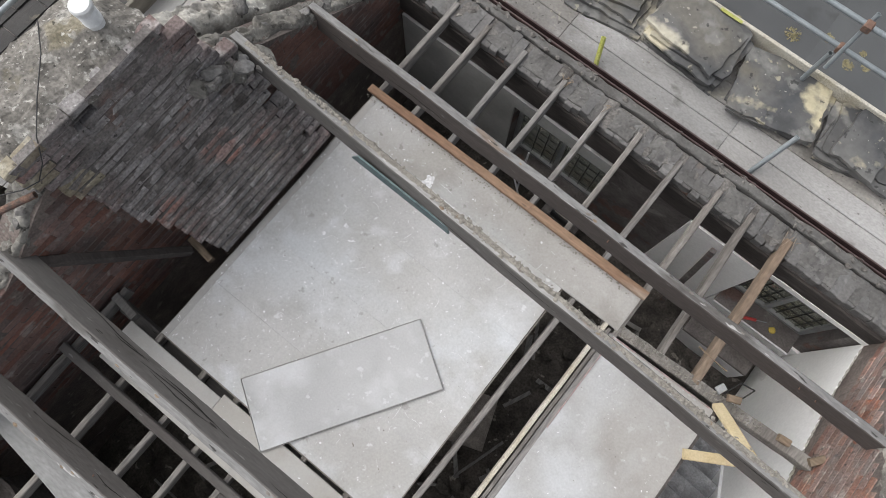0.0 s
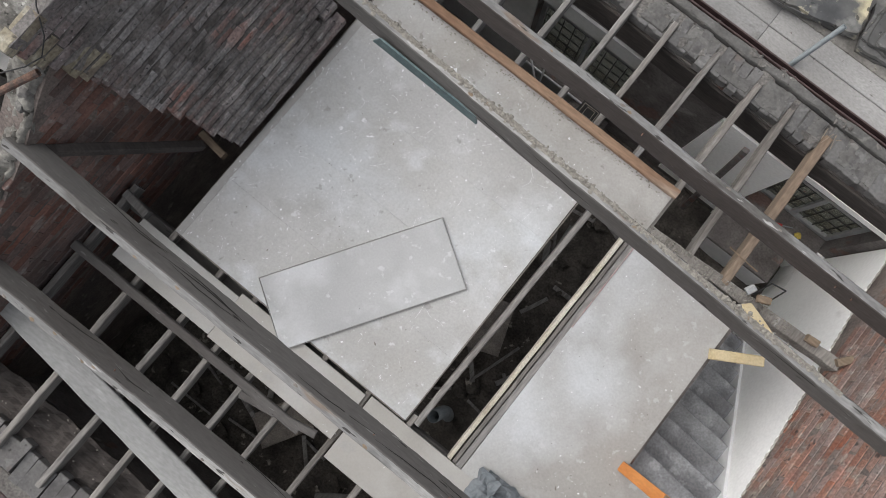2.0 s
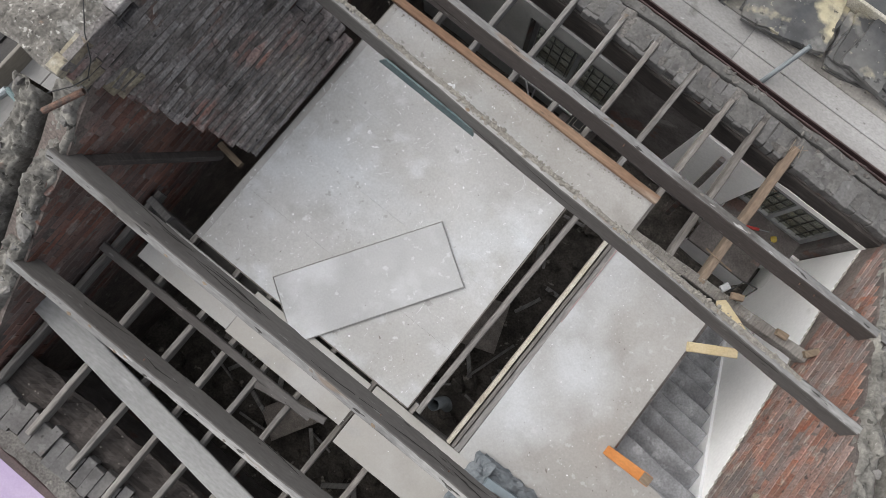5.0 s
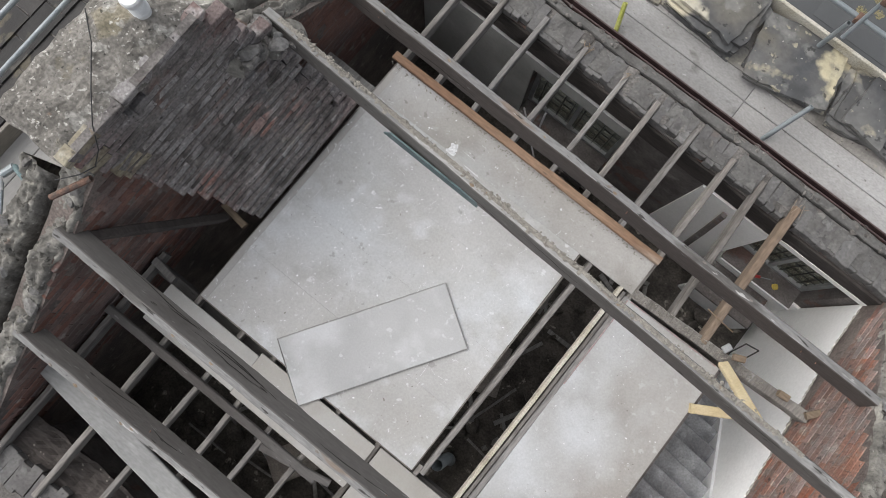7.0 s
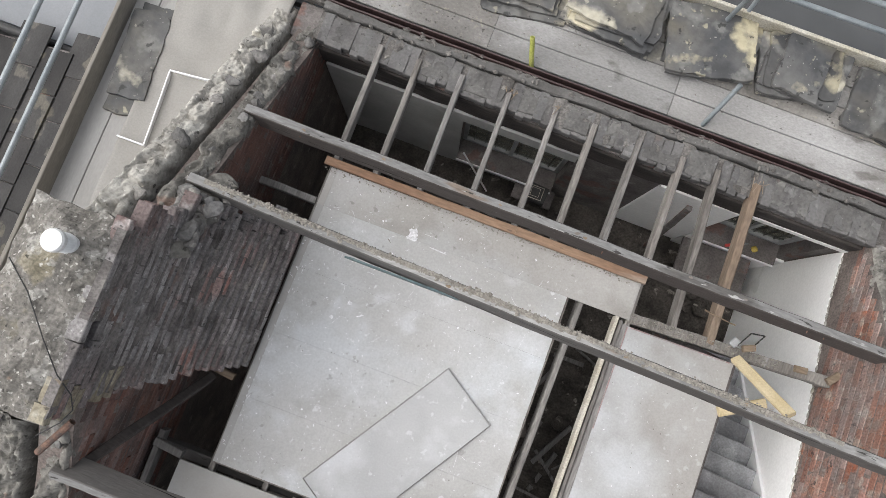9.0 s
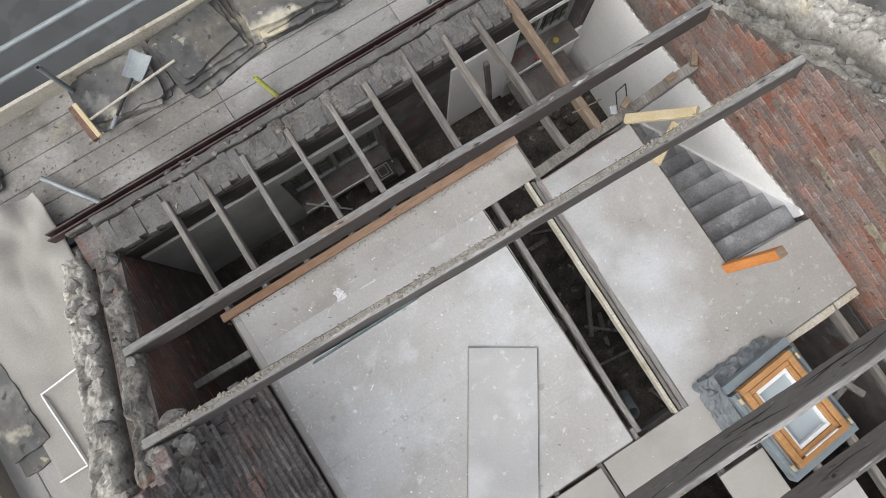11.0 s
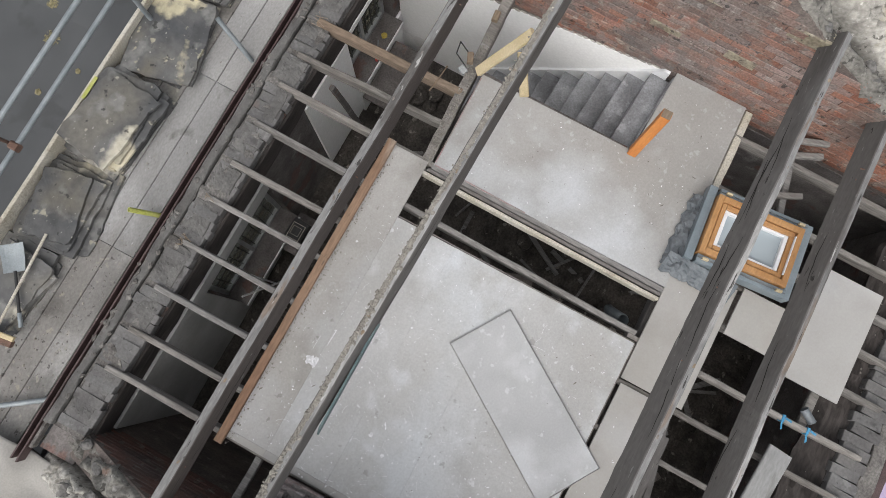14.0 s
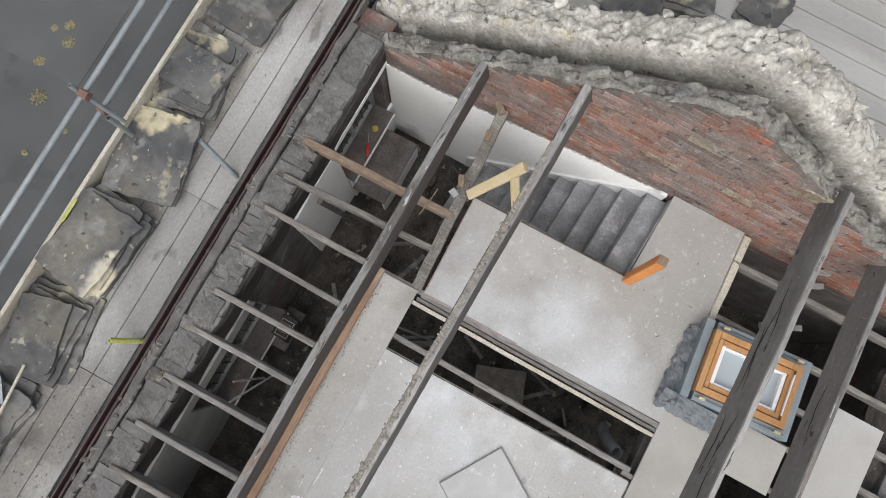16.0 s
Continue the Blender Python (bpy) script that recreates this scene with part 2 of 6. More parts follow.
STEP = surface("dusty_stair", (0.155, 0.156, 0.163), (0.275, 0.281, 0.293), 5, 0.85, 0.2, 60, spots=(((0.38, 0.385, 0.395), 6, 0.60, 0.5),), fine=0.2)
DECK = surface("scaffold_board", (0.215, 0.209, 0.203), (0.315, 0.308, 0.300), 1.0, 0.85, 0.12, 70, (0.55, 1, 1), (((0.46, 0.456, 0.452), 1.1, 0.50, 0.7, 0.2), ((0.145, 0.133, 0.120), 1.7, 0.56, 0.7, 0.12), ((0.10, 0.090, 0.080), 4, 0.60, 0.65, 0.07), ((0.50, 0.49, 0.48), 26, 0.69, 0.6), ((0.11, 0.10, 0.09), 22, 0.67, 0.8)), rnd=0.12, fine=0.14)
TOE = surface("dull_tan_toe_board", (0.17, 0.155, 0.132), (0.25, 0.232, 0.205), 2.0, 0.85, 0.25, 60, (1, 0.25, 1), (((0.12, 0.108, 0.092), 4, 0.6, 0.6, 0.1),), fine=0.12)
PALEROOF = surface("pale_blue_grey_roofing", (0.205, 0.215, 0.229), (0.242, 0.252, 0.267), 1.0, 0.8, 0.1, 40, fine=0.05)
DECK_Y = surface("grey_scaffold_board", (0.282, 0.274, 0.261), (0.373, 0.365, 0.353), 2.0, 0.85, 0.25, 70, (1, 0.25, 1), (((0.183, 0.170, 0.158), 3, 0.64, 0.5),), rnd=0.1, fine=0.06)
FELT = surface("beige_felt_sheet", (0.274, 0.262, 0.243), (0.319, 0.308, 0.289), 1.8, 0.9, 0.1, 60, spots=(((0.228, 0.213, 0.190), 3, 0.68, 0.4),), fine=0.08)
SLATE = surface("stone_roof_slate", (0.050, 0.052, 0.055), (0.118, 0.116, 0.112), 1.6, 0.62, 0.6, 14, spots=(((0.15, 0.135, 0.105), 1.3, 0.52, 0.6, 0.12), ((0.036, 0.037, 0.039), 2.4, 0.55, 0.7, 0.1), ((0.22, 0.218, 0.208), 3.8, 0.56, 0.6, 0.1), ((0.47, 0.43, 0.32), 1.7, 0.605, 0.85, 0.06), ((0.40, 0.375, 0.29), 9, 0.65, 0.6, 0.05), ((0.44, 0.43, 0.40), 34, 0.69, 0.8), ((0.02, 0.02, 0.02), 10, 0.64, 0.8)), rnd=0.2, fine=0.16)
ROOFSLATE = surface("neighbour_roof_slate", (0.018, 0.017, 0.017), (0.032, 0.030, 0.029), 2, 0.85, 0.4, 30, spots=(((0.103, 0.092, 0.067), 2.5, 0.58, 0.6),), rnd=0.35, fine=0.2)
STEEL = surface("galvanised_tube", (0.211, 0.239, 0.253), (0.295, 0.323, 0.337), 6, 0.5, 0.1, 80, spots=(((0.183, 0.141, 0.105), 6, 0.68, 0.5),), metal=0.35, fine=0.1)
RUST = surface("rusty_iron", (0.115, 0.065, 0.048), (0.175, 0.105, 0.078), 12, 0.85, 0.4, 80, spots=(((0.07, 0.06, 0.055), 16, 0.55, 0.7, 0.1),))
CHANNEL = surface("dark_red_channel", (0.042, 0.025, 0.025), (0.071, 0.043, 0.042), 6, 0.6, 0.2, 80, spots=(((0.207, 0.191, 0.174), 8, 0.68, 0.6),))
GRIT = surface("pale_mortar_grit", (0.183, 0.170, 0.149), (0.266, 0.249, 0.220), 30, 0.95, 0.3, 80)
PATCH = surface("asphalt_patch", (0.066, 0.069, 0.072), (0.086, 0.090, 0.093), 0.7, 0.85, 0.2, 90, fine=0.12)
TARMAC = surface("wet_asphalt", (0.058, 0.061, 0.064), (0.080, 0.083, 0.086), 0.7, 0.85, 0.2, 90, spots=(((0.048, 0.050, 0.051), 1.1, 0.58, 0.6),), fine=0.12)
MOSS = surface("dry_moss", (0.199, 0.174, 0.091), (0.299, 0.266, 0.158), 20, 0.95, 0.8, 60)
LILAC = surface("lilac_roof_coating", (0.382, 0.307, 0.465), (0.432, 0.357, 0.498), 2, 0.8, 0.1, 40, fine=0.05)
LEAD = surface("lead_flashing", (0.124, 0.141, 0.154), (0.183, 0.199, 0.212), 6, 0.6, 0.3, 40, metal=0.2, fine=0.15)
BLUEGREY = surface("blue_grey_cladding", (0.183, 0.224, 0.249), (0.232, 0.274, 0.299), 6, 0.45, 0.05, 60, metal=0.2, fine=0.06)
PINE = surface("varnished_pine", (0.382, 0.191, 0.071), (0.465, 0.257, 0.108), 6, 0.4, 0.1, 60, (0.3, 1, 1), fine=0.15)
GREYFRAME = surface("grimy_white_paint", (0.282, 0.290, 0.295), (0.373, 0.382, 0.382), 5, 0.6, 0.1, 60, fine=0.1)
DIRTY = surface("dirty_scaffold_board", (0.165, 0.157, 0.147), (0.255, 0.245, 0.232), 1.6, 0.9, 0.25, 50, (0.8, 1, 1), (((0.40, 0.392, 0.38), 1.4, 0.54, 0.65, 0.16), ((0.085, 0.08, 0.073), 2.6, 0.56, 0.7, 0.12), ((0.26, 0.24, 0.16), 3.0, 0.62, 0.5, 0.12), ((0.32, 0.30, 0.25), 16, 0.62, 0.6, 0.06), ((0.06, 0.056, 0.05), 20, 0.64, 0.8)), rnd=0.08, fine=0.16)
WHITE = surface("white_paint", (0.70, 0.71, 0.72), (0.78, 0.78, 0.79), 5, 0.5, 0.05, 60, fine=0.04)
TEAL = surface("teal_painted_strip", (0.083, 0.129, 0.137), (0.116, 0.162, 0.166), 5, 0.7, 0.15, 60, spots=(((0.058, 0.062, 0.062), 5, 0.62, 0.5),))
BLUETAPE = surface("blue_tape", (0.034, 0.203, 0.372), (0.048, 0.243, 0.419), 9, 0.6, 0.05, 60)
GREENTUBE = surface("yellow_green_tube", (0.34, 0.36, 0.08), (0.42, 0.43, 0.14), 9, 0.6, 0.1, 60)
BLACK = surface("black_plastic", (0.018, 0.018, 0.019), (0.03, 0.03, 0.03), 9, 0.55, 0.05, 60)
PINK = surface("pink_edge_line", (0.30, 0.20, 0.20), (0.34, 0.25, 0.245), 9, 0.8, 0.05, 60, spots=(((0.24, 0.22, 0.21), 7, 0.52, 0.8, 0.1),))
POT = surface("white_flue_terminal", (0.66, 0.67, 0.67), (0.76, 0.77, 0.77), 20, 0.45, 0.05, 60, fine=0.05)


def glass(name, tint, rough=0.05, milky=0.25):
    m = bpy.data.materials.new(name)
    m.use_nodes = True
    n, l = m.node_tree.nodes, m.node_tree.links
    b = n["Principled BSDF"]
    b.inputs["Base Color"].default_value = (*tint, 1)
    b.inputs["Roughness"].default_value = rough
    clear, mix = n.new("ShaderNodeBsdfTransparent"), n.new("ShaderNodeMixShader")
    clear.inputs[0].default_value = (0.85, 0.86, 0.82, 1)
    mix.inputs[0].default_value = milky
    l.new(clear.outputs[0], mix.inputs[1])
    l.new(b.outputs[0], mix.inputs[2])
    l.new(mix.outputs[0], n["Material Output"].inputs["Surface"])
    return m


GLASS = glass("window_glass", (0.30, 0.29, 0.22), 0.08, 0.4)
ROOFGLASS = glass("dusty_rooflight_glass", (0.38, 0.43, 0.46), 0.3, 0.85)


# ---------------- mesh helpers ----------------
def thing(name, label, category, group="", kind="", at=(0, 0, 0)):
    ob = new(name)
    ob.empty_display_size = 0.1
    ob.location = at
    return tagged(ob, label, category, group, kind)


def mesh_of(name, bm, material):
    me = bpy.data.meshes.new(name)
    bmesh.ops.recalc_face_normals(bm, faces=bm.faces)
    bm.to_mesh(me)
    bm.free()
    me.materials.append(material)
    return me


def smooth(ob):
    for f in ob.data.polygons:
        f.use_smooth = True
    return ob


def part(name, bm, material, parent=None, label="", kind=""):
    ob = new(name, mesh_of(name, bm, material))
    if parent is not None:
        ob.parent = parent
        ob.location = -parent.location if parent.type == "EMPTY" else (0, 0, 0)
    return tagged(ob, label, kind=kind)


def piece(name, me, parent, m):
    ob = new(name, me)
    ob.parent = parent
    ob.matrix_basis = Matrix.Translation(-parent.location) @ m
    return ob


def bar(bm, p0, p1, w, h, n=1, wob=0.0, ch=0.006, top=True, taper=1.0):
    """A squared timber from p0 to p1 (the middle of its top face, or of its section), w wide and h deep, with eased, uneven edges."""
    p0, p1 = Vector(p0), Vector(p1)
    d = (p1 - p0).normalized()
    ref = Vector((0, 0, 1)) if abs(d.z) < 0.9 else Vector((0, 1, 0))
    side = d.cross(ref).normalized()
    up = side.cross(d).normalized()
    rings = []
    for i in range(n + 1):
        f = i / n
        c = p0.lerp(p1, f) - (up * h / 2 if top else Vector())
        k = 1 + (taper - 1) * f
        a, b = w / 2 * k, h / 2 * k
        ring = []
        for sx, sy, ex, ey in ((1, 1, 1, 0), (1, 1, 0, 1), (-1, 1, 0, 1), (-1, 1, 1, 0), (-1, -1, 1, 0), (-1, -1, 0, 1), (1, -1, 0, 1), (1, -1, 1, 0)):
            v = c + side * (sx * (a - (0 if ex else ch))) + up * (sy * (b - (0 if ey else ch)))
            if wob:
                v = v + noise.noise_vector(v * 4.0) * wob + noise.noise_vector(v * 19.0) * wob * 0.5
            ring.append(bm.verts.new(v))
        rings.append(ring)
    for r0, r1 in zip(rings, rings[1:]):
        for j in range(8):
            bm.faces.new((r0[j], r0[(j + 1) % 8], r1[(j + 1) % 8], r1[j]))
    bm.faces.new(rings[0][::-1])
    bm.faces.new(rings[-1])
    return bm


def box(bm, x0, x1, y0, y1, z0, z1, ch=0.004, wob=0.0, n=1):
    """An eased box between two corners."""
    if (x1 - x0) >= (y1 - y0):
        return bar(bm, (x0, (y0 + y1) / 2, z1), (x1, (y0 + y1) / 2, z1), y1 - y0, z1 - z0, n, wob, ch)
    return bar(bm, ((x0 + x1) / 2, y0, z1), ((x0 + x1) / 2, y1, z1), x1 - x0, z1 - z0, n, wob, ch)


def tube(bm, p0, p1, r, sides=14, hollow=True):
    p0, p1 = Vector(p0), Vector(p1)
    d = (p1 - p0).normalized()
    ref = Vector((0, 0, 1)) if abs(d.z) < 0.9 else Vector((1, 0, 0))
    s = d.cross(ref).normalized()
    u = s.cross(d)
    loops = []
    for c, rr in ((p0, r), (p1, r)) + (((p1, r * 0.82), (p1 - d * 0.05, r * 0.8)) if hollow else ()):
        loops.append([bm.verts.new(c + (s * math.cos(q) + u * math.sin(q)) * rr) for q in (2 * math.pi * k / sides for k in range(sides))])
    for l0, l1 in zip(loops, loops[1:]):
        for k in range(sides):
            bm.faces.new((l0[k], l0[(k + 1) % sides], l1[(k + 1) % sides], l1[k]))
    bm.faces.new(loops[0][::-1])
    bm.faces.new(loops[-1])
    return bm


def prism(bm, outline, axis, a, b):
    """A slab with the outline (pairs across the axis), from a to b along the axis."""
    def v(p, q):
        return {"x": (q, p[0], p[1]), "y": (p[0], q, p[1]), "z": (p[0], p[1], q)}[axis]
    lo, hi = [bm.verts.new(v(p, a)) for p in outline], [bm.verts.new(v(p, b)) for p in outline]
    k = len(outline)
    for i in range(k):
        bm.faces.new((lo[i], lo[(i + 1) % k], hi[(i + 1) % k], hi[i]))
    bm.faces.new(lo[::-1])
    bm.faces.new(hi)
    return bm


def rock(bm, c, size, seed, rough=0.35, sub=2):
    """A broken stone: flattened here and there, never round."""
    got = bmesh.ops.create_icosphere(bm, subdivisions=sub, radius=1.0)["verts"]
    rng = random.Random(seed)
    cuts = [(Vector((rng.uniform(-1, 1), rng.uniform(-1, 1), rng.uniform(-1, 1))).normalized(), rng.uniform(0.45, 0.8)) for _ in range(9)]
    for v in got:
        p = v.co.copy()
        for nrm, dist in cuts:
            over = p.dot(nrm) - dist
            if over > 0:
                p -= nrm * over
        p += noise.noise_vector(p * 2.2 + Vector((seed, 0, 0))) * rough * 0.3
        v.co = Vector(c) + Vector((p.x * size[0], p.y * size[1], p.z * size[2]))
    return bm


# a small stock of shared meshes for walls
rng = random.Random(11)


def brick_stock(name, size, material, count=5, wob=0.006):
    out = []
    for k in range(count):
        bm = bmesh.new()
        off = Vector((k * 3.7, 1.3, 0))
        L, W, H = size
        bar(bm, off + Vector((-L / 2, 0, 0)), off + Vector((L / 2, 0, 0)), W, H, 2, wob, 0.006, top=False)
        bmesh.ops.translate(bm, verts=bm.verts, vec=-off)
        out.append(mesh_of(name, bm, material))
    return out


def rock_stock(name, material, count=7, first=0):
    return [mesh_of(name, rock(bmesh.new(), (0, 0, 0), (1, 1, 1), first + k * 7.3, 0.5), material) for k in range(count)]


RED_BRICKS = brick_stock("brick", (0.2235, 0.1, 0.0735), BRICK, 6, 0.004)
SOOT_BRICKS = brick_stock("brick", (0.221, 0.1, 0.070), DARKRED, 6, 0.005)
BREAST_BRICKS = brick_stock("brick", (0.225, 0.1, 0.068), SOOT, 8, 0.009)
HEAD_BRICKS = brick_stock("brick", (0.0835, 0.28, 0.09), HEADER, 6, 0.007)
YSTONE = surface("yellow_gable_stone", (0.20, 0.175, 0.125), (0.29, 0.262, 0.20), 6, 0.9, 0.6, 40, spots=(((0.13, 0.10, 0.085), 5, 0.52, 0.8, 0.1), ((0.40, 0.38, 0.32), 9, 0.60, 0.6, 0.1), ((0.05, 0.045, 0.04), 18, 0.63, 0.8)), fine=0.3)
STONES = rock_stock("stone", STONE, 8)
SOOTWOOD = surface("sooty_timber", (0.035, 0.030, 0.028), (0.065, 0.056, 0.052), 4, 0.9, 0.5, 50, (0.2, 1, 1), (((0.12, 0.11, 0.105), 8, 0.64, 0.5, 0.1),), fine=0.3)
HEADSTONE = surface("pale_broken_head", (0.130, 0.124, 0.112), (0.235, 0.226, 0.205), 5, 0.95, 0.8, 36, spots=(((0.33, 0.318, 0.28), 5, 0.60, 0.6, 0.08), ((0.070, 0.066, 0.060), 4, 0.54, 0.75, 0.08), ((0.040, 0.037, 0.033), 13, 0.62, 0.8), ((0.45, 0.44, 0.41), 26, 0.66, 0.6), ((0.19, 0.105, 0.075), 3, 0.68, 0.6)), fine=0.28)
GABLEMORTAR = surface("pinkish_gable_mortar", (0.115, 0.093, 0.085), (0.175, 0.148, 0.134), 5, 0.95, 0.6, 50, spots=(((0.075, 0.067, 0.062), 2, 0.50, 0.7, 0.12), ((0.28, 0.262, 0.235), 8, 0.62, 0.6, 0.08)), fine=0.3)
BREASTMORTAR = surface("sooty_breast_mortar", (0.105, 0.096, 0.092), (0.185, 0.172, 0.165), 5, 0.95, 0.8, 50, spots=(((0.28, 0.265, 0.245), 7, 0.60, 0.6, 0.08), ((0.05, 0.045, 0.042), 4, 0.55, 0.7, 0.1), ((0.17, 0.095, 0.075), 2.4, 0.60, 0.6, 0.1)), fine=0.32)
LIMES = rock_stock("stone", LIME, 6, 90)
YELLOW_BRICKS = brick_stock("stone", (0.225, 0.1, 0.068), YSTONE, 5, 0.010)
# ---------------- the house: plan ----------------
XL, XR = -1.93, 3.505          # inner faces of the two gables
YF, YB = 3.66, -2.18          # inner faces of front and back wall
LOW = -2.5                    # floor of the storey below
RIDGE = 0.78


def slope(y):
    """Height of the bared gable heads."""
    return 1.90 - (0.68 if y > RIDGE else 0.60) * abs(y - RIDGE) + 0.03 * noise.noise((y * 2.3, 0, 0))


# ground, far below
g = bmesh.new()
bmesh.ops.create_grid(g, x_segments=2, y_segments=2, size=300)
bmesh.ops.translate(g, verts=g.verts, vec=(0, 0, -5.4))
tagged(part("ground", g, TARMAC), "dark grey asphalt street far below the house", "ground", kind="structure")

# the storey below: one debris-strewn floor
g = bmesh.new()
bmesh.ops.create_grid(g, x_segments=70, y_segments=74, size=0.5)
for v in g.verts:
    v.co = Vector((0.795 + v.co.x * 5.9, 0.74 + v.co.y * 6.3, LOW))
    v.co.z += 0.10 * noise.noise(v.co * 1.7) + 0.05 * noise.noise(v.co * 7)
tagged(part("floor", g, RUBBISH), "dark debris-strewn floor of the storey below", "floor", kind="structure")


def wall_with_openings(bm, y0, y1, x0, x1, z0, z1, holes):
    xs = sorted({x0, x1, *[h[0] for h in holes], *[h[1] for h in holes]})
    for a, b in zip(xs, xs[1:]):
        cut = [h for h in holes if h[0] <= a and h[1] >= b]
        zs = [z0]
        for h in cut:
            zs += [h[2], h[3]]
        zs.append(z1)
        for c, d in zip(zs[::2], zs[1::2]):
            prism(bm, [(a, c), (b, c), (b, d), (a, d)], "y", y0, y1)
    return bm


WIN1, WIN2 = (-0.44, 0.78, -2.05, -0.78), (2.46, 3.40, -1.62, -0.50)
wall_front = thing("wall_front", "sooty front wall with bared brick head and white plaster inside", "wall", kind="structure")
part("masonry", wall_with_openings(bmesh.new(), YF + 0.02, YF + 0.36, XL - 0.3, XR + 0.3, -5.4, -0.18, (WIN1, WIN2)), DARK, wall_front)
b = bmesh.new()
box(b, XL, XR, YF - 0.005, YF + 0.06, -0.50, -0.20, 0.01, 0.02, 24)
part("lintel", b, SOOTWOOD, wall_front, "sooty timber lintel band")
b = bmesh.new()
box(b, XL - 0.05, XR + 0.05, YF + 0.312, YF + 0.40, -0.25, -0.045, 0.01, 0.022, 70)
part("mortar_bed", b, HEADCOAT, wall_front)
b = bmesh.new()
box(b, XL - 0.05, XR + 0.05, YF + 0.035, YF + 0.30, -0.19, -0.078, 0.01, 0.012, 60)
part("joint_mortar", b, MORTAR, wall_front)
for x0, x1, z0, z1 in ((XL + 0.02, -0.44, LOW, -0.56), (-0.44, 0.78, -0.78, -0.56), (-0.44, 0.78, LOW, -2.05), (1.62, 2.44, LOW + 0.15, -0.52), (2.46, 3.50, LOW, -1.62), (2.46, 3.5, -0.5, -0.42)):
    b = bmesh.new()
    prism(b, [(x0, z0), (x1, z0), (x1, z1), (x0, z1)], "y", YF - 0.012, YF + 0.019)
    # panels left of x = 1 are grey, the others white
    part("plaster", b, GREYPLASTER if x1 < 1 else PLASTER, wall_front, "grey plaster" if x1 < 1 else "white plaster")
# joists lie in pockets of the front wall head
JOISTS_F = [-1.345, -0.965, -0.545, -0.08, 0.375, 0.755, 1.19, 1.615, 1.955, 2.30]
ends = [XL - 0.03, *JOISTS_F, XR + 0.03]
for e0, e1 in zip(ends, ends[1:]):
    n = round((e1 - e0 - 0.05) / 0.086)
    for k in range(n):
        x = e0 + 0.025 + (e1 - e0 - 0.05) * (k + 0.5) / n
        piece("brick", rng.choice(HEAD_BRICKS), wall_front, pose(x, YF + 0.15 + rng.uniform(-0.014, 0.014), -0.108 + rng.uniform(-0.008, 0.008), rng.uniform(-1.5, 1.5), rng.uniform(-1.5, 1.5), rng.uniform(-1.2, 1.2)))
for k, (e0, e1) in enumerate(zip(ends, ends[1:])):
    # mortar trodden over the bricks, thin at the gable end
    b = bmesh.new()
    rise = -0.072 if k < 2 else -0.060
    n1, n2 = max(6, int((e1 - e0) / 0.022)), 13
    gr = []
    for i in range(n1 + 1):
        row_ = []
        for j in range(n2 + 1):
            q = Vector((e0 + 0.03 + (e1 - e0 - 0.06) * i / n1, YF + 0.028 + 0.268 * j / n2, 0.0))
            edge = min(i, n1 - i, j, n2 - j) == 0
            z = rise + 0.020 * noise.noise(q * 6) + 0.010 * noise.noise(q * 17) + 0.005 * noise.noise(q * 41) - (0.035 if edge else 0)
            row_.append(b.verts.new((q.x + 0.012 * noise.noise(q * 11 + Vector((0, 0, 4))), q.y + 0.016 * noise.noise(q * 9), z)))
        gr.append(row_)
    for r0, r1 in zip(gr, gr[1:]):
        for j in range(n2):
            b.faces.new((r0[j], r0[j + 1], r1[j + 1], r1[j]))
    part("mortar_smear", b, HEADCOAT, wall_front)
b = bmesh.new()
for k in range(46):
    x = rng.uniform(XL, XR)
    rock(b, (x, YF + 0.36 + rng.uniform(-0.06, 0.05), -0.045), (rng.uniform(0.02, 0.06), rng.uniform(0.02, 0.04), 0.02), k, 0.4, 1)
for k in range(16):
    rock(b, (rng.uniform(XL + 0.6, XR - 0.4), YF + 0.16 + rng.uniform(-0.1, 0.1), -0.075), (rng.uniform(0.05, 0.14), rng.uniform(0.06, 0.12), 0.025), 300 + k, 0.4, 2)
part("crumbled_mortar", b, MORTAR, wall_front, kind="stuff")

wall_back = thing("wall_back", "sooty back wall with bared brick head", "wall", kind="structure")
b = bmesh.new()
prism(b, [(XL - 0.3, -5.4), (XR + 0.3, -5.4), (XR + 0.3, -0.2), (XL - 0.3, -0.2)], "y", YB - 0.36, YB - 0.02)
part("masonry", b, DARK, wall_back)
x = XL + 0.05
while x < XR - 0.05:
    piece("brick", rng.choice(HEAD_BRICKS), wall_back, pose(x, YB - 0.13 + rng.uniform(-0.03, 0.03), -0.14 + rng.uniform(-0.015, 0.015), rng.uniform(-3, 3), rng.uniform(-3, 3), rng.uniform(-4, 4)) @ Matrix.Diagonal((1.14, 0.95, 1, 1)))
    x += 0.1
b = bmesh.new()
box(b, XL - 0.2, XR + 0.2, YB - 0.4, YB - 0.26, -0.3, -0.11, 0.01, 0.03, 50)
part("mortar_bed", b, MORTAR, wall_back)


